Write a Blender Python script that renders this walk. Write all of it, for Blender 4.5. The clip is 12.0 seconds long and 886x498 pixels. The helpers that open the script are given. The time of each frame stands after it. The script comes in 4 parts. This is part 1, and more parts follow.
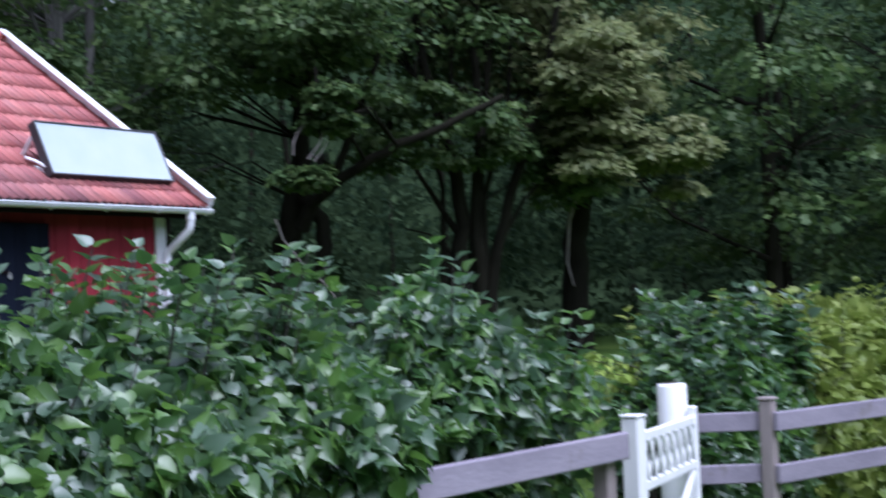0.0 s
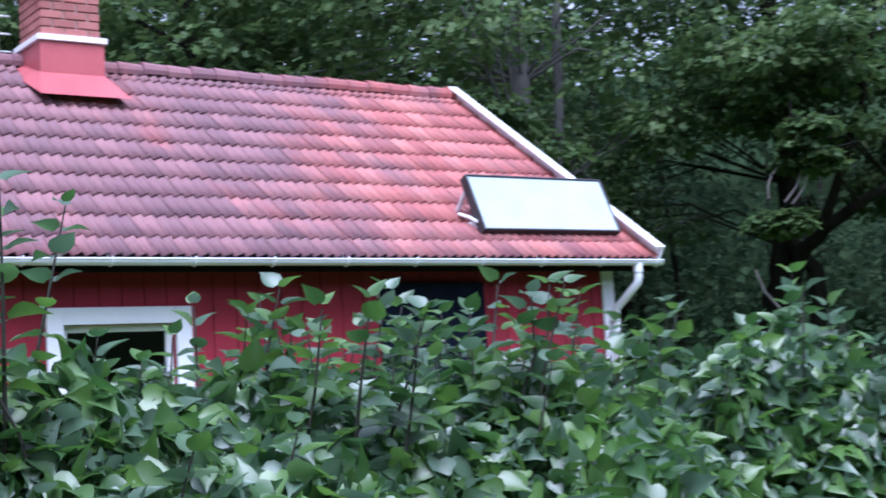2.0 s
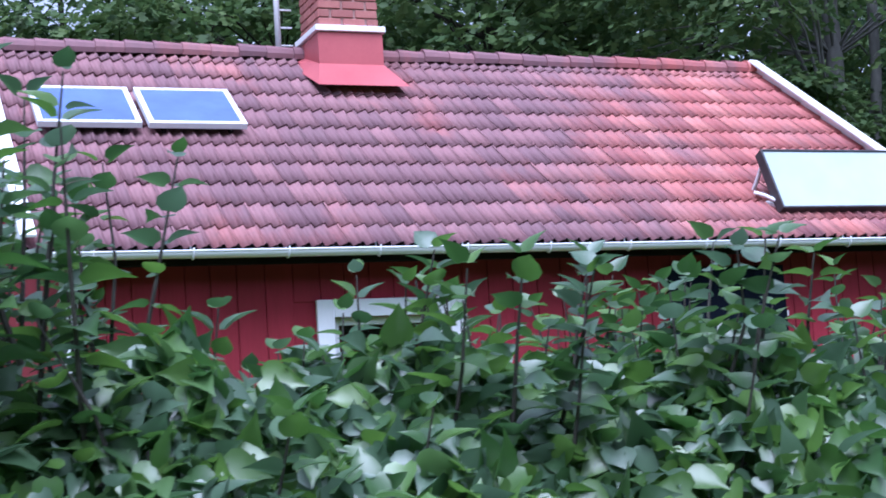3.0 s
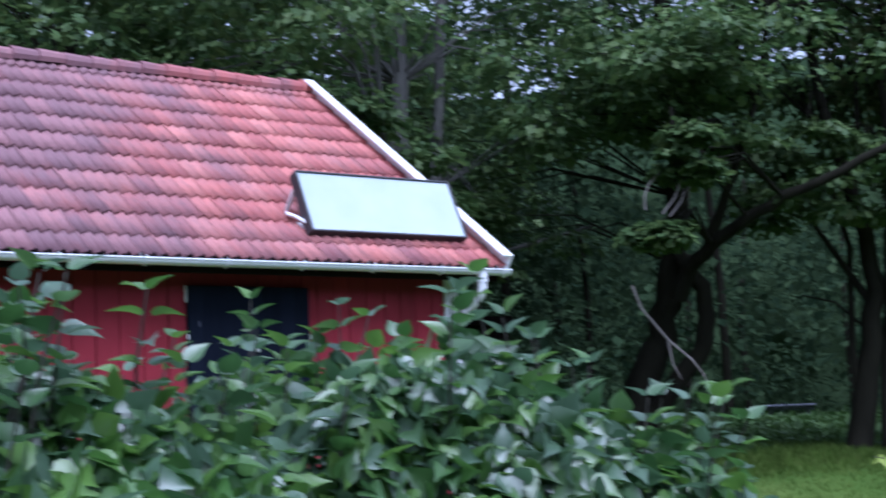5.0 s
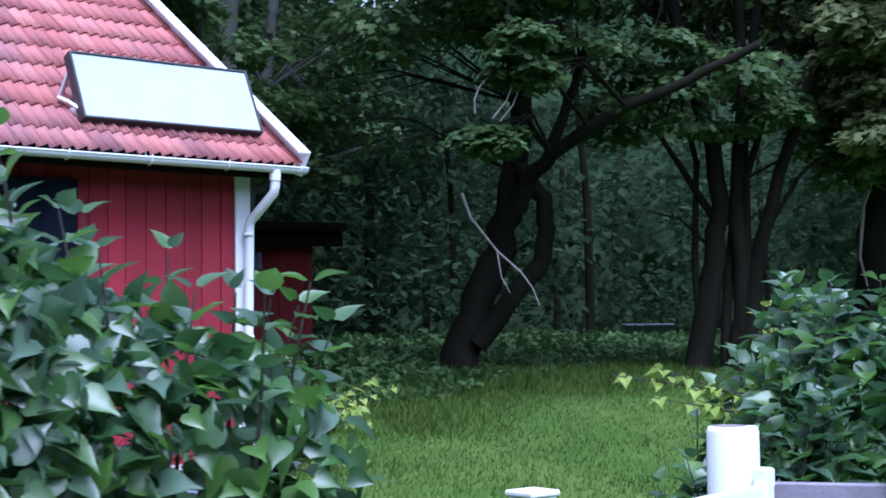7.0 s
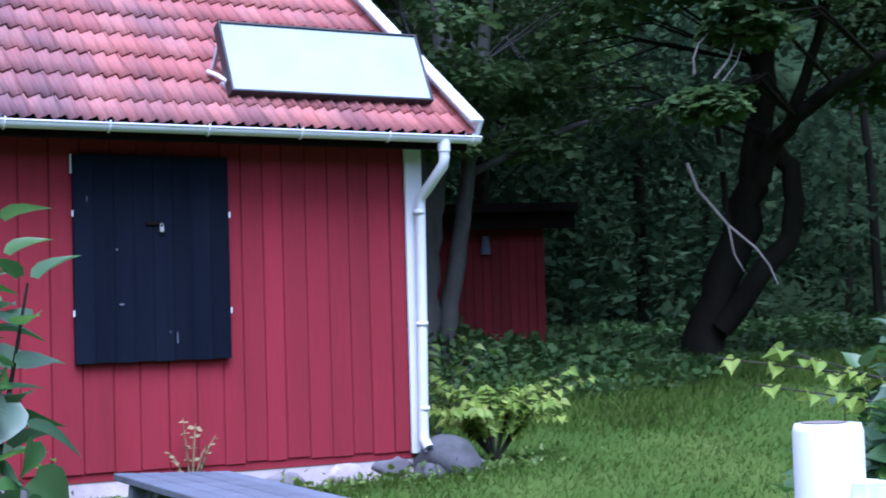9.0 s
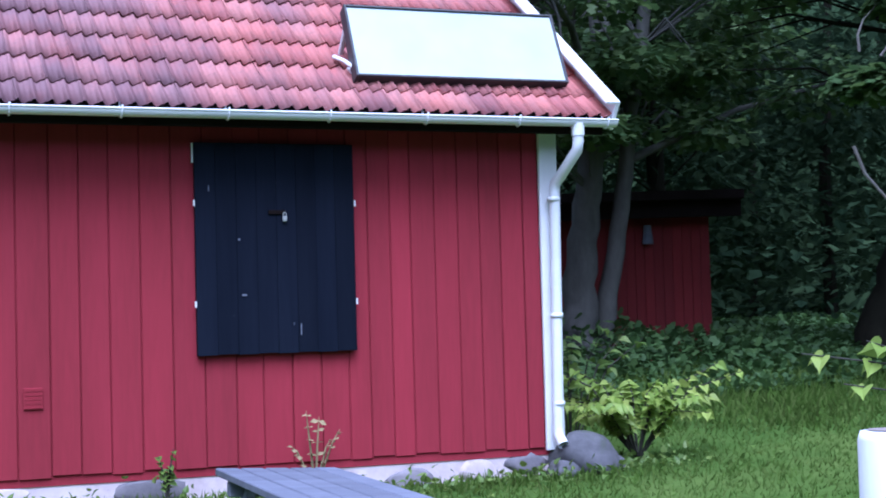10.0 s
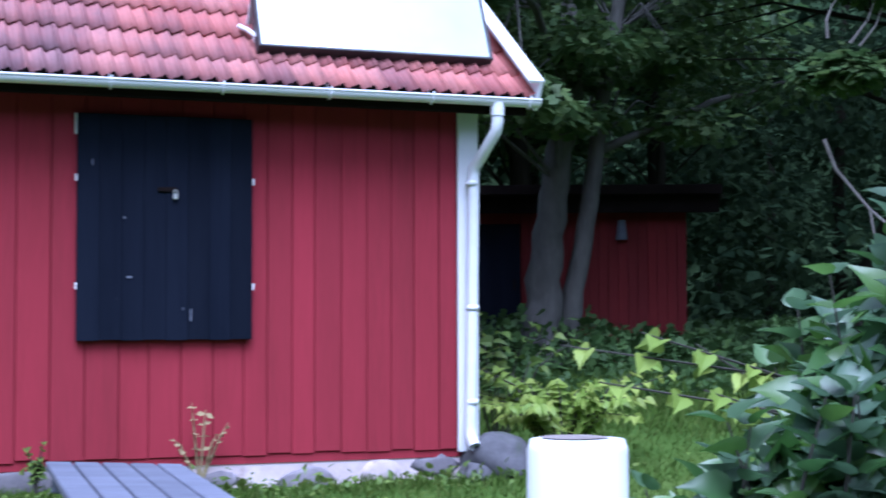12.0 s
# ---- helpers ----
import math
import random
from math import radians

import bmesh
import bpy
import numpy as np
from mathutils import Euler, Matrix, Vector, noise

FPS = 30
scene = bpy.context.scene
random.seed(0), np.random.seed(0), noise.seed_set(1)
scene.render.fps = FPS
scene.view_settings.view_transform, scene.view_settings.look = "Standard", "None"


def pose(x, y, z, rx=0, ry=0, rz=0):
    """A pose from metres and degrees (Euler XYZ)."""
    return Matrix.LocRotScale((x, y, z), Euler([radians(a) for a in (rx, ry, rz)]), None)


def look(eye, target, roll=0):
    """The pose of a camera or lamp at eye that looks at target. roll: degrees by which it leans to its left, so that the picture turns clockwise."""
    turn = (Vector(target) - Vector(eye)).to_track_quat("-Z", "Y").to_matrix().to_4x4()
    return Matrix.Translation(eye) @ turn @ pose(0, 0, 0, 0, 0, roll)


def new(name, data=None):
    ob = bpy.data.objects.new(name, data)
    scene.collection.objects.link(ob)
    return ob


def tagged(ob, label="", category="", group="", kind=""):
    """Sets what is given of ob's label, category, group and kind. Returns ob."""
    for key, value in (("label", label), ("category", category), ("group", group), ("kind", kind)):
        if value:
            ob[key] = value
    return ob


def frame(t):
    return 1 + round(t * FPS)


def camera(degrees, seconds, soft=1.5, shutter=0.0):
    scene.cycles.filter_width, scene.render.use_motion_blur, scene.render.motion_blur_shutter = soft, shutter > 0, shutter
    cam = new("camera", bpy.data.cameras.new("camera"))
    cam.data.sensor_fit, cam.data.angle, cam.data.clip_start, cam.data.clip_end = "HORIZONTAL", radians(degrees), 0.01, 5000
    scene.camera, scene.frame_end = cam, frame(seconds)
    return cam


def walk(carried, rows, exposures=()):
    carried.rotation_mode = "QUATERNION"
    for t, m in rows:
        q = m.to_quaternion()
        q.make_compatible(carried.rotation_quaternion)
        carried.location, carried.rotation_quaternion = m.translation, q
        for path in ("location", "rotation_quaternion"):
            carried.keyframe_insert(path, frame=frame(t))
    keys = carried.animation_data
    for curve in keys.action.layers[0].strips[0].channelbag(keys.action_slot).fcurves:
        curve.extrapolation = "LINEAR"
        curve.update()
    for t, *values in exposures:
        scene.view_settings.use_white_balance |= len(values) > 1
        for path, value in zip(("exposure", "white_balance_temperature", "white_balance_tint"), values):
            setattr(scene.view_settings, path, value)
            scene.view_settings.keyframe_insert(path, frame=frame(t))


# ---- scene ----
# ---- camera and walk ----
cam = camera(32.4, 12.0, soft=1.75, shutter=0.33)
# seconds, eye x y z, heading from +y towards +x, pitch up, roll
STEPS = [
    (0, -10.233, -10.442, 1.629, 54.81, 2.35, -2.40),
    (0.5, -9.825, -10.328, 1.616, 48.17, 5.06, -2.86),
    (1, -9.420, -10.412, 1.624, 43.15, 5.20, -3.49),
    (1.5, -9.066, -10.308, 1.570, 39.15, 4.88, -3.81),
    (2, -8.724, -10.139, 1.559, 34.52, 5.81, -3.56),
    (2.5, -8.320, -9.783, 1.512, 25.45, 5.81, -3.57),
    (2.7, -8.213, -9.751, 1.491, 21.98, 6.26, -3.70),
    (4.3, -7.623, -9.806, 1.565, 25.19, 8.42, -2.14),
    (4.5, -7.548, -9.801, 1.562, 28.44, 7.92, -2.37),
    (5, -7.371, -9.808, 1.551, 36.56, 6.21, -2.13),
    (5.5, -7.190, -9.832, 1.537, 41.42, 4.71, -1.75),
    (6, -6.945, -9.789, 1.508, 42.26, 3.94, -0.89),
    (6.5, -6.620, -9.700, 1.501, 41.70, 3.05, -0.68),
    (8.5, -5.135, -9.396, 1.451, 32.23, 3.37, -1.17),
    (9, -4.868, -9.241, 1.429, 28.64, 2.82, -1.73),
    (9.5, -4.611, -9.155, 1.418, 24.87, 2.81, -1.93),
    (10, -4.330, -9.083, 1.417, 21.27, 2.72, -1.61),
    (10.5, -4.101, -8.951, 1.388, 19.16, 2.77, -1.15),
    (11, -3.858, -8.899, 1.384, 17.47, 2.65, -0.65),
    (11.5, -3.591, -8.957, 1.391, 16.72, 2.47, -0.07),
    (12, -3.349, -8.769, 1.360, 19.73, 2.68, -0.17),
]


def aim(x, y, z, heading, pitch, roll):
    a, b = radians(heading), radians(pitch)
    way = Vector((math.sin(a) * math.cos(b), math.cos(a) * math.cos(b), math.sin(b)))
    return look((x, y, z), Vector((x, y, z)) + way, roll)


walk(cam, [(s[0], aim(*s[1:])) for s in STEPS], exposures=[(0.0, 0.95, 5250, 23), (0.6, 1.22, 5200, 23), (1.5, 1.3, 5100, 23), (2.6, 1.25, 5000, 23), (4.5, 0.95, 4950, 23), (5.5, 1.12, 4900, 23), (6.5, 1.25, 4800, 23), (9.0, 1.22, 4720, 23), (12.0, 1.27, 4720, 23)])

# ---- world and sun: a bright overcast evening ----
world = bpy.data.worlds.new("evening_sky")
scene.world = world
world.use_nodes = True
wn = world.node_tree
sky = wn.nodes.new("ShaderNodeTexSky")
sky.sky_type = 'NISHITA'
sky.sun_disc = False
sky.sun_elevation = radians(62)
sky.sun_rotation = radians(195)
sky.air_density, sky.dust_density, sky.ozone_density = 1.0, 3.0, 1.0
wn.nodes["Background"].inputs["Strength"].default_value = 0.11
pale = wn.nodes.new("ShaderNodeHueSaturation")
pale.inputs["Saturation"].default_value = 0.3
wn.links.new(sky.outputs[0], pale.inputs["Color"])
wn.links.new(pale.outputs[0], wn.nodes["Background"].inputs["Color"])
sun = new("sun", bpy.data.lights.new("sun", 'SUN'))
sun.data.energy, sun.data.angle, sun.data.color = 2.2, radians(50), (1.0, 0.98, 0.95)
sun.matrix_world = look((-2.0, -5.6, 14.0), (0, 0, 2))


# ---- materials ----
def material(name, build):
    m = bpy.data.materials.new(name)
    m.use_nodes = True
    n = m.node_tree.nodes
    build(m.node_tree, n["Principled BSDF"])
    return m


def nd(tree, kind, **values):
    node = tree.nodes.new(kind)
    for k, v in values.items():
        node.inputs[k].default_value = v
    return node


def ramp(tree, fac, stops):
    r = tree.nodes.new("ShaderNodeValToRGB")
    e = r.color_ramp.elements
    while len(e) < len(stops):
        e.new(0.5)
    for el, (p, c) in zip(e, stops):
        el.position, el.color = p, (*c, 1)
    tree.links.new(fac, r.inputs[0])
    return r.outputs[0]


def coords(tree, scale=(1, 1, 1)):
    tc = tree.nodes.new("ShaderNodeNewGeometry")
    mp = tree.nodes.new("ShaderNodeMapping")
    mp.inputs["Scale"].default_value = scale
    tree.links.new(tc.outputs["Position"], mp.inputs[0])
    return mp.outputs[0]


def noise_of(tree, scale, detail=4.0, stretch=(1, 1, 1), rough=0.6):
    n = nd(tree, "ShaderNodeTexNoise", Scale=scale, Detail=detail, Roughness=rough)
    tree.links.new(coords(tree, stretch), n.inputs["Vector"])
    return n.outputs["Fac"]


def mixed(tree, fac, a, b, mode='MIX'):
    m = tree.nodes.new("ShaderNodeMix")
    m.data_type, m.blend_type = 'RGBA', mode
    for sock, v in ((m.inputs[0], fac), (m.inputs[6], a), (m.inputs[7], b)):
        if isinstance(v, (float, int)):
            sock.default_value = v
        elif isinstance(v, tuple):
            sock.default_value = (*v, 1)
        else:
            tree.links.new(v, sock)
    return m.outputs[2]


def bump(tree, bsdf, height, strength=0.3, distance=0.01):
    b = nd(tree, "ShaderNodeBump", Strength=strength, Distance=distance)
    tree.links.new(height, b.inputs["Height"])
    tree.links.new(b.outputs[0], bsdf.inputs["Normal"])


def surface(name, dark, light, scale=8.0, rough=0.7, stretch=(1, 1, 1), vary=0.0, grain=60.0, relief=0.3, metal=0.0, spec=0.5, stains=None):
    """Two scales of noise between two colours, with relief; vary: how far pieces differ from one another."""
    def build(tree, bsdf):
        big, fine = noise_of(tree, scale, 5, stretch), noise_of(tree, grain, 3, stretch)
        col = ramp(tree, big, [(0.3, dark), (0.7, light)])
        col = mixed(tree, 0.25, col, ramp(tree, fine, [(0.3, dark), (0.7, light)]))
        if stains:
            col = mixed(tree, ramp(tree, noise_of(tree, stains[1], 6), [(stains[2], (0, 0, 0)), (stains[2] + 0.15, (1, 1, 1))]), col, stains[0])
        if vary:
            info = tree.nodes.new("ShaderNodeObjectInfo")
            hsv = nd(tree, "ShaderNodeHueSaturation")
            mr = nd(tree, "ShaderNodeMapRange")
            mr.inputs[3].default_value, mr.inputs[4].default_value = 1 - vary, 1 + vary
            tree.links.new(info.outputs["Random"], mr.inputs[0])
            tree.links.new(mr.outputs[0], hsv.inputs["Value"])
            tree.links.new(col, hsv.inputs["Color"])
            col = hsv.outputs[0]
        tree.links.new(col, bsdf.inputs["Base Color"])
        bsdf.inputs["Roughness"].default_value = rough
        bsdf.inputs["Metallic"].default_value = metal
        bsdf.inputs["Specular IOR Level"].default_value = spec
        bump(tree, bsdf, fine, relief, 0.004)
    return material(name, build)


def leafy(name, colours, rough=0.4, spec=0.5, glow=0.25, gloss=0.0):
    """Leaves that differ from one another, and let some light through."""
    def build(tree, bsdf):
        g = tree.nodes.new("ShaderNodeNewGeometry")
        k = len(colours)
        col = ramp(tree, g.outputs["Random Per Island"], [(i / max(1, k - 1), c) for i, c in enumerate(colours)])
        col = mixed(tree, 0.5, col, ramp(tree, noise_of(tree, 2.2, 3), [(0.3, (0.55, 0.55, 0.55)), (0.7, (1.25, 1.25, 1.25))]), 'MULTIPLY')
        tree.links.new(col, bsdf.inputs["Base Color"])
        bsdf.inputs["Roughness"].default_value = rough
        bsdf.inputs["Specular IOR Level"].default_value = spec
        bsdf.inputs["Coat Weight"].default_value = gloss
        bsdf.inputs["Coat Roughness"].default_value = 0.38
        tl = nd(tree, "ShaderNodeBsdfTranslucent")
        tree.links.new(col, tl.inputs[0])
        mx = nd(tree, "ShaderNodeMixShader")
        mx.inputs[0].default_value = glow
        tree.links.new(bsdf.outputs[0], mx.inputs[1])
        tree.links.new(tl.outputs[0], mx.inputs[2])
        tree.links.new(mx.outputs[0], tree.nodes["Material Output"].inputs[0])
    return material(name, build)


RED = surface("falu_red_paint", (0.21, 0.012, 0.022), (0.315, 0.02, 0.039), 2.5, 0.85, (1, 1, 0.12), 0.07, 40, 0.35)
RED_OLD = surface("old_red_paint", (0.12, 0.009, 0.011), (0.19, 0.015, 0.016), 2, 0.9, (1, 1, 0.15), 0.1, 30, 0.4)
WHITE = surface("white_paint", (0.76, 0.77, 0.8), (0.86, 0.86, 0.88), 3, 0.5, (1, 1, 0.3), 0, 50, 0.15, stains=((0.55, 0.54, 0.52), 9, 0.7))
POST_WHITE = surface("post_white_paint", (0.74, 0.75, 0.76), (0.86, 0.86, 0.86), 4, 0.5, (1, 1, 0.4), 0, 60, 0.12)
METAL_WHITE = surface("white_coated_steel", (0.7, 0.72, 0.76), (0.82, 0.83, 0.86), 4, 0.45, (0.3, 1, 1), 0, 50, 0.08, stains=((0.4, 0.4, 0.38), 12, 0.7))
BLACK = surface("black_tarred_boards", (0.004, 0.006, 0.013), (0.010, 0.013, 0.024), 5, 0.75, (1, 1, 0.08), 0.15, 45, 0.4, spec=0.06, stains=((0.04, 0.045, 0.055), 14, 0.72))
# near-black timber; on the soffit this colour carries the eave shade
DARK = surface("dark_timber_and_eave_shade", (0.008, 0.006, 0.006), (0.02, 0.014, 0.014), 5, 0.95, spec=0.05)
def tiled(name, per_object):
    """Clay tiles: each its own tint, with dark weathering in broad streaks down the slope."""
    def build(tree, bsdf):
        src = tree.nodes.new("ShaderNodeObjectInfo" if per_object else "ShaderNodeNewGeometry").outputs["Random" if per_object else "Random Per Island"]
        col = ramp(tree, src, [(0.0, (0.31, 0.088, 0.084)), (0.35, (0.37, 0.106, 0.098)), (0.7, (0.43, 0.138, 0.12)), (1.0, (0.5, 0.185, 0.158))])
        old = mixed(tree, ramp(tree, src, [(0.0, (0, 0, 0)), (1.0, (1, 1, 1))]), (0.15, 0.082, 0.1), (0.24, 0.12, 0.135))
        # lichen and soot: thick round the chimney, thinning out towards the gable
        pos = tree.nodes.new("ShaderNodeSeparateXYZ")
        tree.links.new(coords(tree), pos.inputs[0])
        spread = nd(tree, "ShaderNodeMapRange")
        for q, val in ((1, -3.4), (2, -0.3), (3, 0.22), (4, -0.1)):
            spread.inputs[q].default_value = val
        tree.links.new(pos.outputs[0], spread.inputs[0])
        patch = nd(tree, "ShaderNodeMath")
        tree.links.new(noise_of(tree, 0.9, 5, (1.5, 0.7, 0.7)), patch.inputs[0])
        tree.links.new(spread.outputs[0], patch.inputs[1])
        col = mixed(tree, ramp(tree, patch.outputs[0], [(0.42, (0.0, 0.0, 0.0)), (0.68, (0.9, 0.9, 0.9))]), col, old)
        col = mixed(tree, ramp(tree, noise_of(tree, 2.6, 6, (2.6, 0.5, 0.5)), [(0.52, (0.0, 0.0, 0.0)), (0.74, (0.55, 0.55, 0.55))]), col, (0.14, 0.078, 0.088))
        col = mixed(tree, ramp(tree, noise_of(tree, 26, 4), [(0.52, (0, 0, 0)), (0.74, (0.45, 0.45, 0.45))]), col, (0.15, 0.085, 0.09))
        tree.links.new(col, bsdf.inputs["Base Color"])
        bsdf.inputs["Roughness"].default_value = 0.72
        bump(tree, bsdf, noise_of(tree, 70, 3), 0.4, 0.004)
    return material(name, build)


TILE = tiled("red_clay_tile", True)
TILE_FIELD = tiled("weathered_clay_tile", False)
BRICK = surface("chimney_brick", (0.3, 0.1, 0.09), (0.42, 0.17, 0.14), 6, 0.85, (1, 1, 1), 0.15, 60, 0.5)
MORTAR = surface("mortar", (0.3, 0.16, 0.145), (0.4, 0.25, 0.22), 20, 0.95)
FLASH = surface("red_sheet_metal", (0.38, 0.075, 0.085), (0.47, 0.11, 0.115), 3, 0.45, vary=0.0, relief=0.1)
WOOD = surface("grey_weathered_wood", (0.085, 0.092, 0.125), (0.165, 0.175, 0.225), 6, 0.8, (0.3, 1, 1), 0.12, 70, 0.5)
RAIL = surface("violet_grey_rail_wood", (0.17, 0.15, 0.19), (0.29, 0.26, 0.31), 5, 0.8, (0.2, 1, 1), 0.1, 70, 0.5, stains=((0.13, 0.11, 0.1), 5, 0.62))
POSTW = surface("brown_weathered_post", (0.17, 0.14, 0.13), (0.3, 0.26, 0.25), 7, 0.85, (1, 1, 0.15), 0.1, 70, 0.5)
STONE = surface("field_stone", (0.13, 0.12, 0.14), (0.27, 0.24, 0.26), 5, 0.9, vary=0.35, grain=30, relief=0.6)
BOULDER = surface("mossy_field_stone", (0.05, 0.05, 0.055), (0.13, 0.125, 0.14), 5, 0.95, vary=0.2, grain=30, relief=0.7, stains=((0.05, 0.07, 0.03), 4, 0.55))
LIME = surface("limewashed_plaster", (0.5, 0.4, 0.42), (0.72, 0.62, 0.63), 4, 0.95, grain=25, relief=0.7, stains=((0.3, 0.2, 0.2), 5, 0.6))
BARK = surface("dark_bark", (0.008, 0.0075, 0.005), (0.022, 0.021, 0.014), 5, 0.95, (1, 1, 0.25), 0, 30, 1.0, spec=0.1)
BARK_PALE = surface("pale_bark", (0.05, 0.049, 0.045), (0.12, 0.118, 0.108), 6, 0.95, (1, 1, 0.3), 0, 22, 1.0)
TWIG = surface("bare_twig", (0.22, 0.19, 0.18), (0.36, 0.32, 0.3), 9, 0.9)
STEM = surface("green_brown_stem", (0.025, 0.024, 0.018), (0.05, 0.045, 0.035), 9, 0.8)
BRASS = surface("galvanised_lock", (0.6, 0.6, 0.58), (0.75, 0.75, 0.72), 30, 0.35, metal=0.6)
FRAME_DARK = surface("dark_frame", (0.02, 0.02, 0.025), (0.05, 0.05, 0.055), 9, 0.5)


def build_sky_pale_glass(tree, bsdf):
    # pale base colour paints in the bright sky the glazing reflects
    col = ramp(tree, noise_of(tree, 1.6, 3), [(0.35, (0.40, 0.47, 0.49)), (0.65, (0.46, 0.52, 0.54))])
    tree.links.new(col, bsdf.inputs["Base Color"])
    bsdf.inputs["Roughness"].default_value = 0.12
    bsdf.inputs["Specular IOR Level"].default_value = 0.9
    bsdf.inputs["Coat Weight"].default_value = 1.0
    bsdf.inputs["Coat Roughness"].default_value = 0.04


COLLECTOR = material("sky_pale_collector_glazing", build_sky_pale_glass)


def build_cell(tree, bsdf):
    col = ramp(tree, noise_of(tree, 3, 3), [(0.3, (0.07, 0.12, 0.32)), (0.7, (0.1, 0.17, 0.42))])
    tree.links.new(col, bsdf.inputs["Base Color"])
    bsdf.inputs["Roughness"].default_value = 0.15
    bsdf.inputs["Coat Weight"].default_value = 1.0


CELL = material("blue_solar_cell", build_cell)


def build_pane(tree, bsdf):
    bsdf.inputs["Base Color"].default_value = (0.9, 0.95, 0.95, 1)
    bsdf.inputs["Roughness"].default_value = 0.03
    bsdf.inputs["Transmission Weight"].default_value = 1.0
    bsdf.inputs["IOR"].default_value = 1.45


GLASS = material("window_glass", build_pane)


def build_grass(tree, bsdf):
    big, fine = noise_of(tree, 0.7, 5), noise_of(tree, 25, 4)
    col = ramp(tree, big, [(0.3, (0.034, 0.07, 0.012)), (0.5, (0.055, 0.102, 0.018)), (0.68, (0.1, 0.14, 0.032))])
    col = mixed(tree, 0.4, col, ramp(tree, fine, [(0.32, (0.026, 0.055, 0.01)), (0.68, (0.085, 0.14, 0.03))]))
    tree.links.new(col, bsdf.inputs["Base Color"])
    bsdf.inputs["Roughness"].default_value = 1.0
    bsdf.inputs["Specular IOR Level"].default_value = 0.05
    bump(tree, bsdf, fine, 0.5, 0.02)


GRASS = material("lawn", build_grass)
BLADE = leafy("grass_blade", [(0.07, 0.125, 0.02), (0.09, 0.15, 0.027), (0.13, 0.18, 0.045)], 0.9, 0.03, 0.45)
# the last two, cooler greens paint sky sheen onto some leaves
LILAC = leafy("lilac_leaf_with_sheen", [(0.042, 0.098, 0.035), (0.06, 0.15, 0.03), (0.118, 0.238, 0.036), (0.083, 0.16, 0.082), (0.125, 0.205, 0.13)], 0.42, 0.8, 0.42, 0.9)
YELLOW = leafy("yellow_green_leaf", [(0.2, 0.3, 0.045), (0.3, 0.41, 0.07), (0.42, 0.5, 0.11)], 0.5, 0.4, 0.4)
LIMELEAF = leafy("fresh_leaf", [(0.1, 0.17, 0.03), (0.15, 0.23, 0.045), (0.2, 0.27, 0.06)], 0.5, 0.4, 0.4)
BUSH = leafy("bright_bush_leaf", [(0.14, 0.2, 0.035), (0.2, 0.27, 0.045), (0.26, 0.32, 0.07)], 0.5, 0.4, 0.4)
CANOPY = leafy("maple_leaf", [(0.055, 0.104, 0.036), (0.085, 0.143, 0.046), (0.12, 0.178, 0.056)], 0.55, 0.3, 0.42)
CANOPY_PALE = leafy("pale_maple_leaf", [(0.15, 0.19, 0.08), (0.21, 0.25, 0.1), (0.27, 0.29, 0.13)], 0.55, 0.35, 0.5)
# leaf green lowered so the colour carries the shade inside the woods
WOODS = leafy("shade_dark_woodland_leaf", [(0.022, 0.042, 0.022), (0.036, 0.062, 0.03), (0.055, 0.088, 0.04)], 0.95, 0.03, 0.4)
UNDER = leafy("undergrowth_leaf", [(0.05, 0.1, 0.028), (0.072, 0.138, 0.038), (0.1, 0.172, 0.048)], 0.6, 0.3, 0.3)
STRAW = leafy("dry_straw", [(0.3, 0.24, 0.12), (0.4, 0.33, 0.18)], 0.8, 0.2, 0.2)


# ---- building helpers ----
def thing(name, label, category, at=(0, 0, 0), group="", kind=""):
    ob = new(name)
    ob.location = at
    return tagged(ob, label, category, group, kind)


def part(name, bm, mat, parent=None, label="", smooth=False):
    me = bm
    if isinstance(bm, bmesh.types.BMesh):
        me = bpy.data.meshes.new(name)
        bm.to_mesh(me)
        bm.free()
    if not me.materials:
        me.materials.append(mat)
    if smooth:
        me.polygons.foreach_set("use_smooth", [True] * len(me.polygons))
    ob = new(name, me)
    if parent:
        ob.parent = parent
        top = parent
        off = Vector(parent.location)
        while top.parent:
            top = top.parent
            off += Vector(top.location)
        ob.location = -off
    return tagged(ob, label)


def raw(name, verts, faces, mat=None):
    me = bpy.data.meshes.new(name)
    me.from_pydata([tuple(v) for v in verts], [], faces)
    me.update()
    if mat:
        me.materials.append(mat)
    return me


def box(lo, hi, bevel=0.006, m=None):
    bm = bmesh.new()
    size, mid = [b - a for a, b in zip(lo, hi)], [(a + b) / 2 for a, b in zip(lo, hi)]
    bmesh.ops.create_cube(bm, size=1, matrix=Matrix.Translation(mid) @ Matrix.Diagonal((*size, 1)))
    if bevel:
        bmesh.ops.bevel(bm, geom=bm.edges[:], offset=bevel, segments=1, affect='EDGES')
    if m is not None:
        bm.transform(m)
    return bm


def beam(a, b, width, depth, bevel=0.006, up=(0, 0, 1)):
    """A straight bar from a to b; width across, depth along up."""
    a, b = Vector(a), Vector(b)
    x = (b - a).normalized()
    y = Vector(up).cross(x).normalized()
    z = x.cross(y)
    m = Matrix((x, y, z)).transposed().to_4x4()
    m.translation = (a + b) / 2
    n = (b - a).length
    return box((-n / 2, -width / 2, -depth / 2), (n / 2, width / 2, depth / 2), bevel, m)


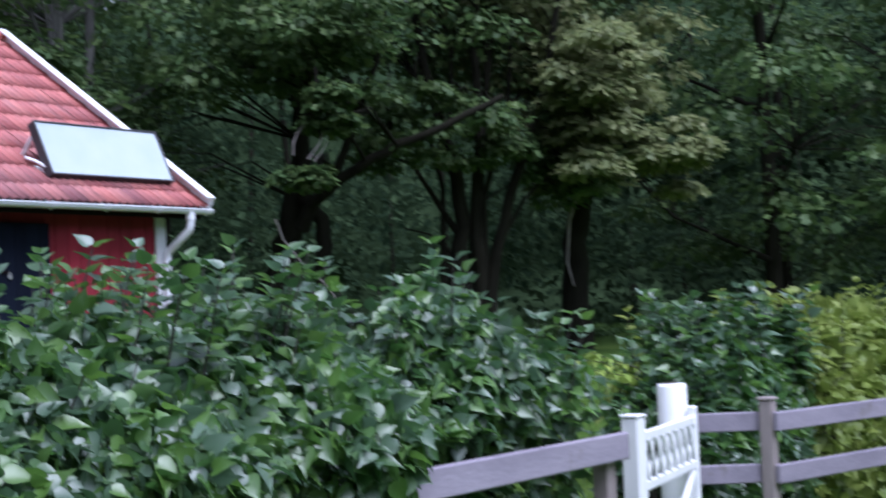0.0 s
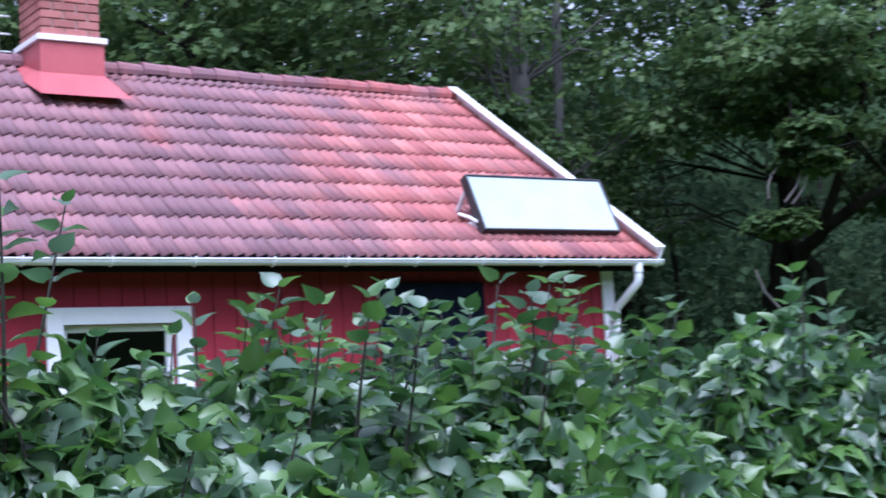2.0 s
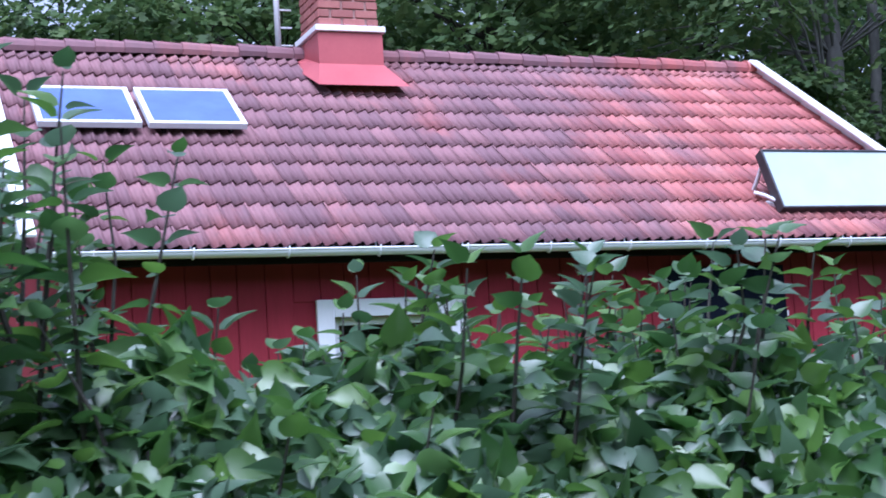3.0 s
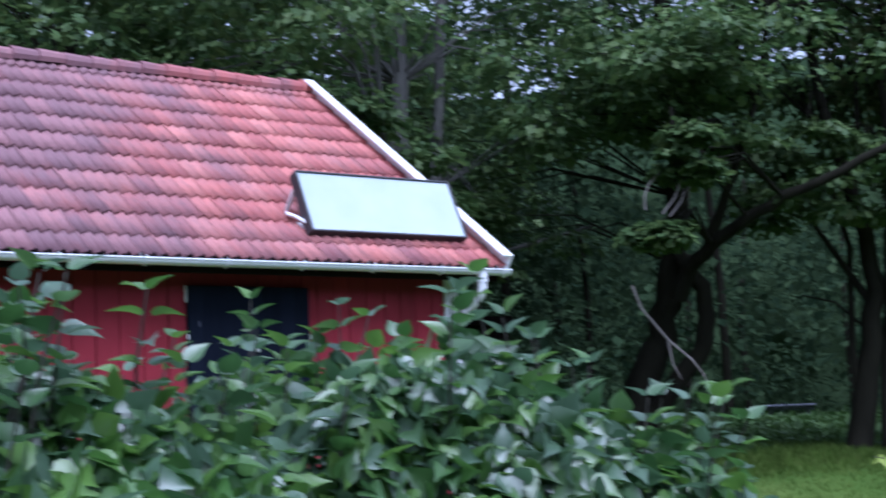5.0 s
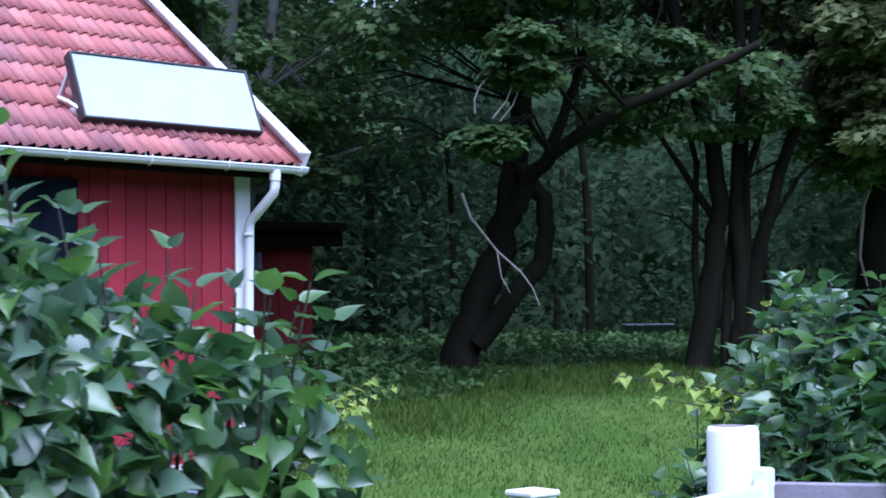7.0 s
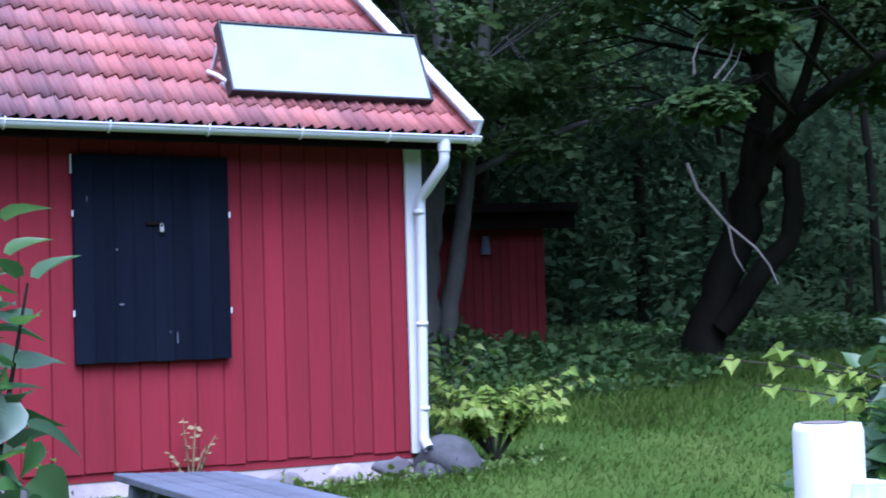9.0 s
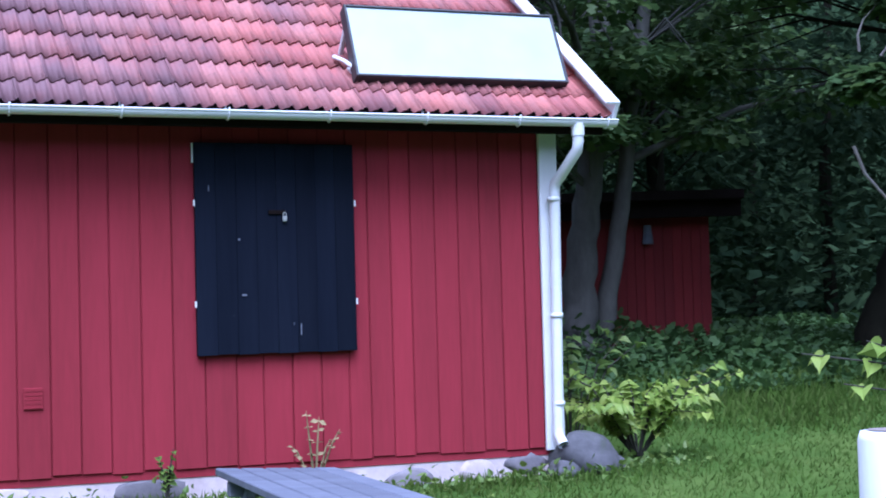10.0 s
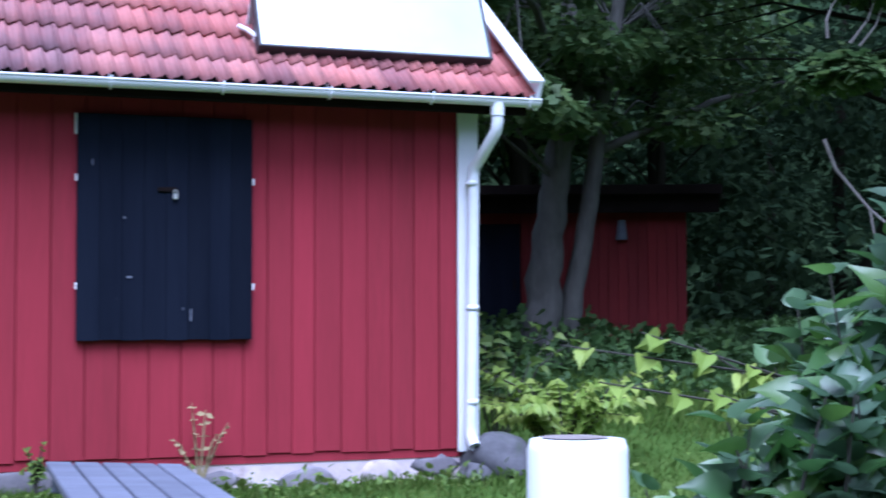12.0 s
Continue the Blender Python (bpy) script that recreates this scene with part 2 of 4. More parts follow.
def tube(points, radii, sides=10, cap=True):
    """A round, tapering tube along points."""
    bm = bmesh.new()
    pts = [Vector(p) for p in points]
    rings = []
    for i, p in enumerate(pts):
        d = (pts[min(i + 1, len(pts) - 1)] - pts[max(i - 1, 0)]).normalized()
        u = d.orthogonal().normalized() if not rings else (u - d * u.dot(d)).normalized()
        v = d.cross(u)
        r = radii[i] if isinstance(radii, (list, tuple)) else radii
        rings.append([bm.verts.new(p + (u * math.cos(2 * math.pi * k / sides) + v * math.sin(2 * math.pi * k / sides)) * r) for k in range(sides)])
    for a, b in zip(rings, rings[1:]):
        for k in range(sides):
            bm.faces.new((a[k], a[(k + 1) % sides], b[(k + 1) % sides], b[k]))
    if cap:
        bm.faces.new(rings[0][::-1])
        bm.faces.new(rings[-1])
    return bm


def merge(bms):
    out = bmesh.new()
    for b in bms:
        me = bpy.data.meshes.new("tmp")
        b.to_mesh(me)
        b.free()
        out.from_mesh(me)
        bpy.data.meshes.remove(me)
    return out


def ground_z(x, y):
    def s(v):
        v = min(1, max(0, v))
        return v * v * (3 - 2 * v)
    d = 0.6 * x + 0.8 * y
    z = 0.40 * s((y + 3.6) / 3.3) + 0.5 * s((d - 0.3) / 6) + 0.12 * s((d - 6) / 15)
    return z + 0.025 * noise.noise(Vector((x * 0.35, y * 0.35, 0))) * (1 if y > -7 else 0.3)


HEART = ((0, 0.04, -0.06), (-0.2, -0.06, 0.02), (-0.39, 0.09, 0.1), (-0.43, 0.32, 0.13), (-0.3, 0.62, 0.07), (-0.09, 0.95, -0.07), (0, 1.18, -0.2),
         (0.09, 0.95, -0.07), (0.3, 0.62, 0.07), (0.43, 0.32, 0.13), (0.39, 0.09, 0.1), (0.2, -0.06, 0.02), (0, 0.36, -0.03), (0, 0.75, -0.08))
HEART_F = ((0, 12, 2, 1), (12, 3, 2), (12, 13, 4, 3), (13, 6, 5, 4), (0, 11, 10, 12), (12, 10, 9), (12, 9, 8, 13), (13, 8, 7, 6))
DIAMOND = ((0, 0, 0), (-0.38, 0.45, 0.08), (0, 1, 0), (0.38, 0.45, 0.08))
DIAMOND_F = ((0, 2, 1), (0, 3, 2))
MAPLE = ((0, 0, 0), (-0.5, 0.25, 0.04), (-0.22, 0.45, 0), (-0.42, 0.8, -0.05), (0, 1.05, -0.05), (0.42, 0.8, -0.05), (0.22, 0.45, 0), (0.5, 0.25, 0.04))
MAPLE_F = ((0, 2, 1), (0, 6, 4, 2), (2, 4, 3), (6, 5, 4), (0, 7, 6))


def leaves(name, spots, mat, shape=HEART, shape_f=HEART_F):
    """spots: rows of place, direction of the tip, normal hint, size. One mesh of many leaves."""
    spots = np.asarray(spots, float)
    p, d, nrm, size = spots[:, 0:3], spots[:, 3:6], spots[:, 6:9], spots[:, 9]
    d = d / np.linalg.norm(d, axis=1)[:, None]
    x = np.cross(d, nrm)
    x /= np.linalg.norm(x, axis=1)[:, None] + 1e-9
    z = np.cross(x, d)
    s = np.array(shape)
    v = p[:, None, :] + size[:, None, None] * (s[None, :, 0:1] * x[:, None, :] + s[None, :, 1:2] * d[:, None, :] + s[None, :, 2:3] * z[:, None, :])
    n, k = len(p), len(s)
    faces = [tuple(i * k + j for j in f) for i in range(n) for f in shape_f]
    me = bpy.data.meshes.new(name)
    me.from_pydata(v.reshape(-1, 3), [], faces)
    me.materials.append(mat)
    return me


# ---- ground ----
def make_ground():
    xs = np.concatenate([[-900, -300, -120, -60, -35], np.arange(-22, 40.1, 0.6), [60, 120, 300, 900]])
    ys = np.concatenate([[-900, -300, -100, -40, -22], np.arange(-14, 45.1, 0.6), [60, 120, 300, 900]])
    vs = [(x, y, ground_z(x, y)) for y in ys for x in xs]
    n = len(xs)
    fs = [(j * n + i, j * n + i + 1, (j + 1) * n + i + 1, (j + 1) * n + i) for j in range(len(ys) - 1) for i in range(n - 1)]
    ob = part("ground", raw("ground", vs, fs), GRASS, None, smooth=True)
    tagged(ob, "green mown lawn rising gently towards dark woods", "ground", kind="structure")


make_ground()

# ---- the cottage ----
XL, XR = -6.75, 0.0                      # wall corners
DEPTH = 5.2
BASE, EAVE = 0.58, 2.60                  # foot of the boards, underside of the eave
EY, EZ = -0.30, 2.735                    # eave edge of the tiles
RY, RZ = 2.60, 4.72                      # ridge
VL, VR = -7.02, 0.29                     # verges
SLOPE = math.atan2(RZ - EZ, RY - EY)
SLEN = math.hypot(RZ - EZ, RY - EY)
SHUT = (-2.4, -1.4, 1.25, 2.535)
WIN = (-4.97, -4.13, 1.22, 2.26)
house = thing("house", "small red wooden cottage with white trim and a red tiled roof", "house")


def roof_at(x, s, up=0.0, back=False):
    """A point of the roof: s metres up the slope from the eave, up: above the tiles' plane."""
    y = EY + s * math.cos(SLOPE) - up * math.sin(SLOPE)
    if back:
        y = 2 * RY - y
    return Vector((x, y, EZ + s * math.sin(SLOPE) + up * math.cos(SLOPE)))


def make_walls():
    y0, y1, t = 0.014, DEPTH, 0.14
    z0, z1 = BASE - 0.05, EAVE + 0.12
    front = merge([box((XL, y0, z0), (WIN[0], y0 + t, z1), 0), box((WIN[1], y0, z0), (XR, y0 + t, z1), 0),
                   box((WIN[0], y0, z0), (WIN[1], y0 + t, WIN[2]), 0), box((WIN[0], y0, WIN[3]), (WIN[1], y0 + t, z1), 0)])
    fw = part("front_wall", front, RED, house, "red painted vertical board wall")
    for nm, x in (("gable_wall", XL), ("gable_wall", XR - t)):
        bm = bmesh.new()
        prof = [(y0 + t, z0), (y1 - t, z0), (y1 - t, z1), (RY, RZ - 0.13), (y0 + t, z1)]
        a = [bm.verts.new((x, y, z)) for y, z in prof]
        b = [bm.verts.new((x + t, y, z)) for y, z in prof]
        bm.faces.new(a[::-1]), bm.faces.new(b)
        for k in range(5):
            bm.faces.new((a[k], a[(k + 1) % 5], b[(k + 1) % 5], b[k]))
        part(nm, bm, RED, house)
    part("back_wall", box((XL, y1 - t, z0), (XR, y1, z1), 0), RED, house)
    part("floor", box((XL + t, y0 + t, 0.45), (XR - t, y1 - t, 0.5), 0), DARK, house)
    part("inner_ceiling", box((XL + t, y0 + t, z1 - 0.08), (XR - t, y1 - t, z1 - 0.02), 0), DARK, house)
    # boards, each a little different in width and depth
    rng = random.Random(4)
    cuts, x = [], XL + 0.1
    while x < XR - 0.115:
        w = rng.uniform(0.135, 0.165) if x > SHUT[1] - 0.2 else rng.uniform(0.165, 0.195)
        cuts.append((x, min(x + w, XR - 0.115)))
        x += w
    for a, b in cuts:
        pieces = [(BASE + rng.uniform(-0.008, 0.008), EAVE + 0.11)]
        if b > WIN[0] - 0.11 and a < WIN[1] + 0.11:
            pieces = [(BASE, WIN[2] - 0.11), (WIN[3] + 0.11, EAVE + 0.11)]
        proud = rng.uniform(0.0, 0.006)
        for lo, hi in pieces:
            if hi - lo > 0.05:
                part("plank", box((a + 0.003, 0.004 - proud, lo), (b - 0.003, 0.03, hi), 0.005), RED, fw)
    return fw


make_walls()


def make_vent():
    v = part("vent", box((-3.41, -0.012, 0.975), (-3.3, -0.003, 1.1), 0.003), RED, house, "small red painted vent grille")
    for k in range(5):
        part("slat", box((-3.405, -0.0145, 0.982 + 0.024 * k), (-3.305, -0.0125, 0.992 + 0.024 * k), 0.002), RED, v)


make_vent()


def make_trim():
    part("corner_board", box((XR - 0.115, -0.03, BASE - 0.02), (XR + 0.012, 0.0, EAVE + 0.05), 0.005), WHITE, house, "white corner board")
    part("corner_board", box((XR + 0.002, 0.002, BASE - 0.02), (XR + 0.03, 0.13, EAVE + 0.05), 0.005), WHITE, house)
    part("corner_board", box((XL - 0.012, -0.03, BASE - 0.02), (XL + 0.1, 0.0, EAVE + 0.05), 0.005), WHITE, house, "white corner board")
    # eaves: soffit and rafters, their shade put into the near-black colour
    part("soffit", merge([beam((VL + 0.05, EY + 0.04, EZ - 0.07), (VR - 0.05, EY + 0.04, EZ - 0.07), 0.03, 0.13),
                          beam((VL + 0.05, -0.13, EZ + 0.02), (VR - 0.05, -0.13, EZ + 0.02), 0.3, 0.03, 0, (0, -math.sin(SLOPE), math.cos(SLOPE)))]), DARK, house, "eaves board with the eave shade in its near-black colour")
    up = Vector((0, -math.sin(SLOPE), math.cos(SLOPE)))
    for x, nm in ((VR, "verge_board"), (VL, "verge_board")):
        a, b = roof_at(x, -0.05, 0.0), roof_at(x, SLEN + 0.02, 0.0)
        bm = merge([beam(a, b, 0.03, 0.19, 0.004, up), beam(a + up * 0.1 - Vector((0.035 * (1 if x > 0 else -1), 0, 0)), b + up * 0.1 - Vector((0.035 * (1 if x > 0 else -1), 0, 0)), 0.1, 0.022, 0.004, up)])
        part(nm, bm, WHITE, house, "white verge board")
        a, b = roof_at(x, -0.05, 0, True), roof_at(x, SLEN + 0.02, 0, True)
        part(nm, beam(a, b, 0.03, 0.19, 0.004, Vector((0, math.sin(SLOPE), math.cos(SLOPE)))), WHITE, house)


make_trim()


def make_gutter():
    r, y, z = 0.042, EY - 0.05, EZ - 0.055
    bm = bmesh.new()
    x0, x1 = VL - 0.02, VR - 0.0
    prof = [(y + rr * math.cos(a), z + rr * math.sin(a)) for rr, rng in ((r, range(0, 11)), (r - 0.006, range(10, -1, -1))) for a in [math.pi + math.pi * k / 10 for k in rng]]
    A = [bm.verts.new((x0, p, q)) for p, q in prof]
    B = [bm.verts.new((x1, p, q)) for p, q in prof]
    n = len(prof)
    for k in range(n):
        bm.faces.new((A[k], B[k], B[(k + 1) % n], A[(k + 1) % n]))
    g = part("gutter", bm, METAL_WHITE, house, "white steel half-round gutter", True)
    part("front_lip", tube([(x0, y - r, z + 0.002), (x1, y - r, z + 0.002)], 0.007, 8), METAL_WHITE, g)
    for x in (x0, x1):
        cap = bmesh.new()
        vs = [cap.verts.new((x, y + r * math.cos(math.pi + math.pi * k / 10), z + r * math.sin(math.pi + math.pi * k / 10))) for k in range(11)]
        cap.faces.new(vs)
        part("end_cap", cap, METAL_WHITE, g)
    x = -6.6
    while x < 0.3:
        pts = [(x, y + (r + 0.006) * math.cos(math.pi + math.pi * k / 8), z + (r + 0.006) * math.sin(math.pi + math.pi * k / 8)) for k in range(9)]
        pts = [(x, y - r - 0.004, z + 0.02)] + pts + [(x, y + r + 0.01, z + 0.05)]
        part("bracket", tube(pts, 0.006, 6), METAL_WHITE, g)
        x += 0.62
    px, pr = -0.045, 0.036
    ox = 0.018
    pts = [(ox, y, z - 0.03), (ox, y, z - 0.14), (ox - 0.003, y + 0.012, z - 0.19), (ox - 0.035, -0.15, z - 0.34), (px + 0.012, -0.095, z - 0.385), (px + 0.01, -0.085, z - 0.44), (px, -0.085, 1.5), (px - 0.015, -0.085, 0.72), (px - 0.017, -0.09, 0.66), (px - 0.012, -0.15, 0.6)]
    pipe = part("downpipe", tube(pts, pr, 14, False), METAL_WHITE, house, "white steel downpipe with a swan neck", True)
    part("socket", tube([(ox, y, z - 0.02), (ox, y, z - 0.1)], pr + 0.006, 14, False), METAL_WHITE, pipe, "", True)
    for zz in (z - 0.5, 1.42, 0.85):
        part("clamp", tube([(px - 0.006 * (zz < 1), -0.085, zz), (px - 0.006 * (zz < 1), -0.085, zz + 0.03)], pr + 0.005, 14), METAL_WHITE, pipe, "", True)


make_gutter()


def make_foundation():
    rng = random.Random(8)
    f = part("foundation", box((XL, 0.02, 0.0), (XR - 0.02, 0.25, BASE), 0.01), LIME, house, "limewashed stone foundation")
    part("foundation", box((XR - 0.25, 0.251, 0.0), (XR - 0.01, DEPTH, BASE), 0.01), LIME, house)
    part("foundation", box((XL + 0.01, 0.251, 0.0), (XL + 0.25, DEPTH, BASE), 0.01), LIME, house)
    x = XL + 0.1
    while x < XR + 0.05:
        w = rng.uniform(0.16, 0.5)
        h = rng.uniform(0.12, 0.24)
        bm = bmesh.new()
        bmesh.ops.create_icosphere(bm, subdivisions=2, radius=1)
        sd, zc = rng.random() * 50, rng.uniform(0.38, 0.48)
        for v in bm.verts:
            k = 1 + 0.4 * noise.noise(v.co * 1.3 + Vector((sd, 0, 0)))
            v.co = Vector((x + w / 2 + v.co.x * w * 0.5 * k, 0.022 + v.co.y * 0.012 * k, zc + v.co.z * h * 0.5 * k))
        part("stone", bm, STONE if rng.random() < 0.5 else LIME, f, "", True)
        x += w * rng.uniform(1.1, 2.2)


make_foundation()


def make_shutter():
    x0, x1, z0, z1 = SHUT
    s = thing("window_shutter", "closed black tarred double window shutter with a padlock", "shutter")
    n = 8
    for k in range(n):
        a, b = x0 + (x1 - x0) * k / n, x0 + (x1 - x0) * (k + 1) / n
        part("board", box((a + 0.0004, -0.045 - 0.0012 * (k % 3), z0 + 0.004 * (k % 2)), (b - 0.0004, -0.006, z1), 0.002), BLACK, s)
    for x in (x0 - 0.006, x1 + 0.006):
        for zz in (z0 + 0.29, z0 + 0.9):
            part("hinge", tube([(x, -0.045, zz), (x, -0.045, zz + 0.038)], 0.006, 8), WHITE, s, "white painted hinge pin")
    part("edge_strip", box((x0 - 0.012, -0.03, z1 - 0.12), (x0 - 0.002, -0.01, z1), 0.002), WHITE, s)
    part("hasp", box((-1.95, -0.058, 2.1), (-1.84, -0.05, 2.125), 0.002), DARK, s, "dark iron hasp")
    lock = part("padlock", box((-1.864, -0.072, 2.055), (-1.838, -0.055, 2.088), 0.004, Matrix.Rotation(0.0, 4, "Y")), BRASS, s, "small pale steel padlock")
    part("shackle", tube([(-1.86, -0.064, 2.085), (-1.86, -0.064, 2.104), (-1.851, -0.064, 2.112), (-1.842, -0.064, 2.104), (-1.842, -0.064, 2.085)], 0.003, 6), BRASS, lock)
    rng = random.Random(3)
    for k in range(3):
        x, z = rng.uniform(x0 + 0.05, x1 - 0.08), rng.uniform(z0 + 0.1, z1 - 0.1)
        part("scrape", box((x, -0.0535, z), (x + rng.uniform(0.004, 0.03), -0.05, z + rng.uniform(0.004, 0.02)), 0), WOOD, s, "worn pale scrape")
    for x, z, w, h in ((-1.762, 1.36, 0.007, 0.07), (-2.32, 2.24, 0.006, 0.035)):
        part("scrape", box((x, -0.0535, z), (x + w, -0.05, z + h), 0), WOOD, s)


make_shutter()


def make_window():
    x0, x1, z0, z1 = WIN
    e = 0.12
    w = part("window", merge([box((x0 - e, -0.04, z0 - e), (x0, -0.004, z1 + e), 0.004), box((x1, -0.04, z0 - e), (x1 + e, -0.004, z1 + e), 0.004),
                              box((x0, -0.038, z1), (x1, -0.004, z1 + e), 0.004), box((x0, -0.038, z0 - e), (x1, -0.004, z0), 0.004)]), WHITE, house, "white framed casement window")
    bars = [box((x0 + 0.001, 0.04, z0), (x0 + 0.05, 0.09, z1), 0.004), box((x1 - 0.05, 0.04, z0), (x1 - 0.001, 0.09, z1), 0.004), box((x0 + 0.05, 0.042, z0), (x1 - 0.05, 0.088, z0 + 0.05), 0.004),
            box((x0 + 0.05, 0.042, z1 - 0.05), (x1 - 0.05, 0.088, z1), 0.004)]
    part("window_frame", merge(bars), WHITE, w, "white sash frame")
    p = part("pane", box((x0 + 0.05, 0.06, z0 + 0.05), (x1 - 0.05, 0.066, z1 - 0.05), 0), GLASS, w)
    p.visible_shadow = False
    part("window_sill", box((x0 - 0.14, -0.07, z0 - 0.15), (x1 + 0.14, -0.005, z0 - 0.122), 0.004), WHITE, w)


make_window()


def make_collector():
    # a flat panel on the roof, tilted up on a bracket
    x0, x1 = -1.369, 0.104
    b, t = Vector((0, -0.069, 2.964)), Vector((0, 0.172, 3.464))
    s = thing("solar_collector", "flat pale solar heat collector tilted on the tiled roof", "solar panel")
    u = (t - b).normalized()
    n = Vector((1, 0, 0)).cross(u)
    n = -n if n.y > 0 else n
    L = (t - b).length

    def slab(xa, xb, sa, sb, na, nb, bev=0.004):
        m = Matrix(((1, 0, 0, 0), (0, u.y, n.y, b.y), (0, u.z, n.z, b.z), (0, 0, 0, 1)))
        return box((xa, sa, na), (xb, sb, nb), bev, m)
    part("tray", slab(x0 + 0.01, x1 - 0.01, 0.01, L - 0.01, -0.08, -0.01), FRAME_DARK, s)
    for nm, args in (("frame_side", (x0, x0 + 0.018, 0, L)), ("frame_side", (x1 - 0.018, x1, 0, L)), ("frame_side", (x0 + 0.018, x1 - 0.018, 0, 0.018)), ("frame_side", (x0 + 0.018, x1 - 0.018, L - 0.018, L))):
        part(nm, slab(*args, -0.085, 0.012), FRAME_DARK, s, "dark blue-black metal frame")
    part("glazing", slab(x0 + 0.018, x1 - 0.018, 0.018, L - 0.018, -0.009, 0.0, 0), COLLECTOR, s, "glazing whose pale colour paints in the mirrored sky")
    for x in (x0 + 0.03, x1 - 0.06):
        part("bracket", beam((x, t.y - 0.02, t.z - 0.06), (x, t.y + 0.22, 3.12), 0.03, 0.03), METAL_WHITE, s, "pale metal prop")
        part("bracket", beam((x, 0.02, 2.99), (x, t.y + 0.25, 3.14), 0.03, 0.03), METAL_WHITE, s)
    part("pipe", tube([(x0 - 0.06, 0.2, 3.13), (x0 - 0.03, 0.1, 3.09), (x0 + 0.01, 0.03, 3.04)], 0.015, 8), METAL_WHITE, s, "pale connecting pipe")


make_collector()


def make_panels():
    for x0, x1 in ((-6.72, -5.98), (-5.93, -5.2)):
        s = thing("photovoltaic_module", "blue solar panel in a white frame on the roof tiles", "solar panel", group="solar panels on the roof")
        o = roof_at(0, 1.75, 0.09)
        a, b = SLOPE, 0.7
        m = Matrix.Translation((0, o.y, o.z)) @ Matrix.Rotation(a, 4, 'X')
        part("cell_sheet", box((x0 + 0.04, 0.04, 0.0), (x1 - 0.04, b - 0.04, 0.012), 0, m), CELL, s, "deep blue glass cells")
        for args in ((x0, x0 + 0.04, 0, b), (x1 - 0.04, x1, 0, b), (x0 + 0.04, x1 - 0.04, 0, 0.04), (x0 + 0.04, x1 - 0.04, b - 0.04, b)):
            part("frame_side", box((args[0], args[2], -0.03), (args[1], args[3], 0.018), 0.003, m), METAL_WHITE, s, "white frame")
        for x in (x0 + 0.1, x1 - 0.13):
            part("mount", box((x, 0.01, -0.075), (x + 0.03, b - 0.01, -0.031), 0.003, m), DARK, s)


make_panels()


def make_chimney():
    c = thing("chimney", "red brick chimney with white bands and red flashing", "chimney")
    x0, x1, y0, y1 = -4.27, -3.74, 2.13, 2.66
    zb, zt = 4.25, 5.55
    core = part("core", box((x0 + 0.012, y0 + 0.012, zb - 0.3), (x1 - 0.012, y1 - 0.012, zt), 0), MORTAR, c)
    sk = bmesh.new()
    lo = [(x0 - 0.13, y0 - 0.32, 4.30), (x1 + 0.13, y0 - 0.32, 4.30), (x1 + 0.13, y1 + 0.1, 4.72), (x0 - 0.13, y1 + 0.1, 4.72)]
    hi = [(x0 - 0.02, y0 - 0.02, 4.55), (x1 + 0.02, y0 - 0.02, 4.55), (x1 + 0.02, y1 + 0.02, 4.75), (x0 - 0.02, y1 + 0.02, 4.75)]
    A, B = [sk.verts.new(p) for p in lo], [sk.verts.new(p) for p in hi]
    C = [sk.verts.new((p[0], p[1], 4.82)) for p in hi]
    for P, Q in ((A, B), (B, C)):
        for k in range(4):
            sk.faces.new((P[k], P[(k + 1) % 4], Q[(k + 1) % 4], Q[k]))
    part("flashing", sk, FLASH, c, "red painted sheet metal flashing")
    for z in (4.83, 5.33):
        part("band", merge([box((x0 - 0.045, y0 - 0.045, z), (x1 + 0.045, y0, z + 0.05), 0.003), box((x0 - 0.045, y1, z), (x1 + 0.045, y1 + 0.045, z + 0.05), 0.003),
                            box((x0 - 0.045, y0, z), (x0, y1, z + 0.05), 0.003), box((x1, y0, z), (x1 + 0.045, y1, z + 0.05), 0.003)]), WHITE, c, "white metal band")
    for k in range(2):
        e = 0.025 + 0.03 * k
        part("corbel", box((x0 - e, y0 - e, zt - 0.15 + 0.076 * k), (x1 + e, y1 + e, zt - 0.078 + 0.076 * k), 0.006), BRICK, c, "projecting brick course")
    part("cap", box((x0 - 0.09, y0 - 0.09, zt), (x1 + 0.09, y1 + 0.09, zt + 0.06), 0.01), DARK, c, "dark cap")
    rows = int((zt - 0.16 - 4.88) / 0.075)
    bw, bh = 0.2, 0.062
    for r in range(rows):
        z = 4.885 + r * 0.075
        if abs(z + 0.03 - 5.355) < 0.045:
            continue
        for face in range(2):
            a0, a1 = (x0, x1) if face == 0 else (y0, y1)
            p = a0 - (0.1 if r % 2 else 0)
            while p < a1 - 0.02:
                q0, q1 = max(p, a0), min(p + bw, a1)
                if q1 - q0 > 0.03:
                    lo, hi = ((q0 + 0.005, y0 - 0.002, z), (q1 - 0.005, y0 + 0.06, z + bh)) if face == 0 else ((x0 - 0.002, q0 + 0.005, z), (x0 + 0.06, q1 - 0.005, z + bh))
                    part("brick", box(lo, hi, 0.004), BRICK, core)
                p += bw + 0.012
    mast = thing("roof_mast", "pale grey steel mast with step pegs beside the chimney", "mast")
    part("pole", tube([(-4.44, 2.78, 4.6), (-4.44, 2.78, 6.3)], 0.026, 12), METAL_WHITE, mast, "", True)
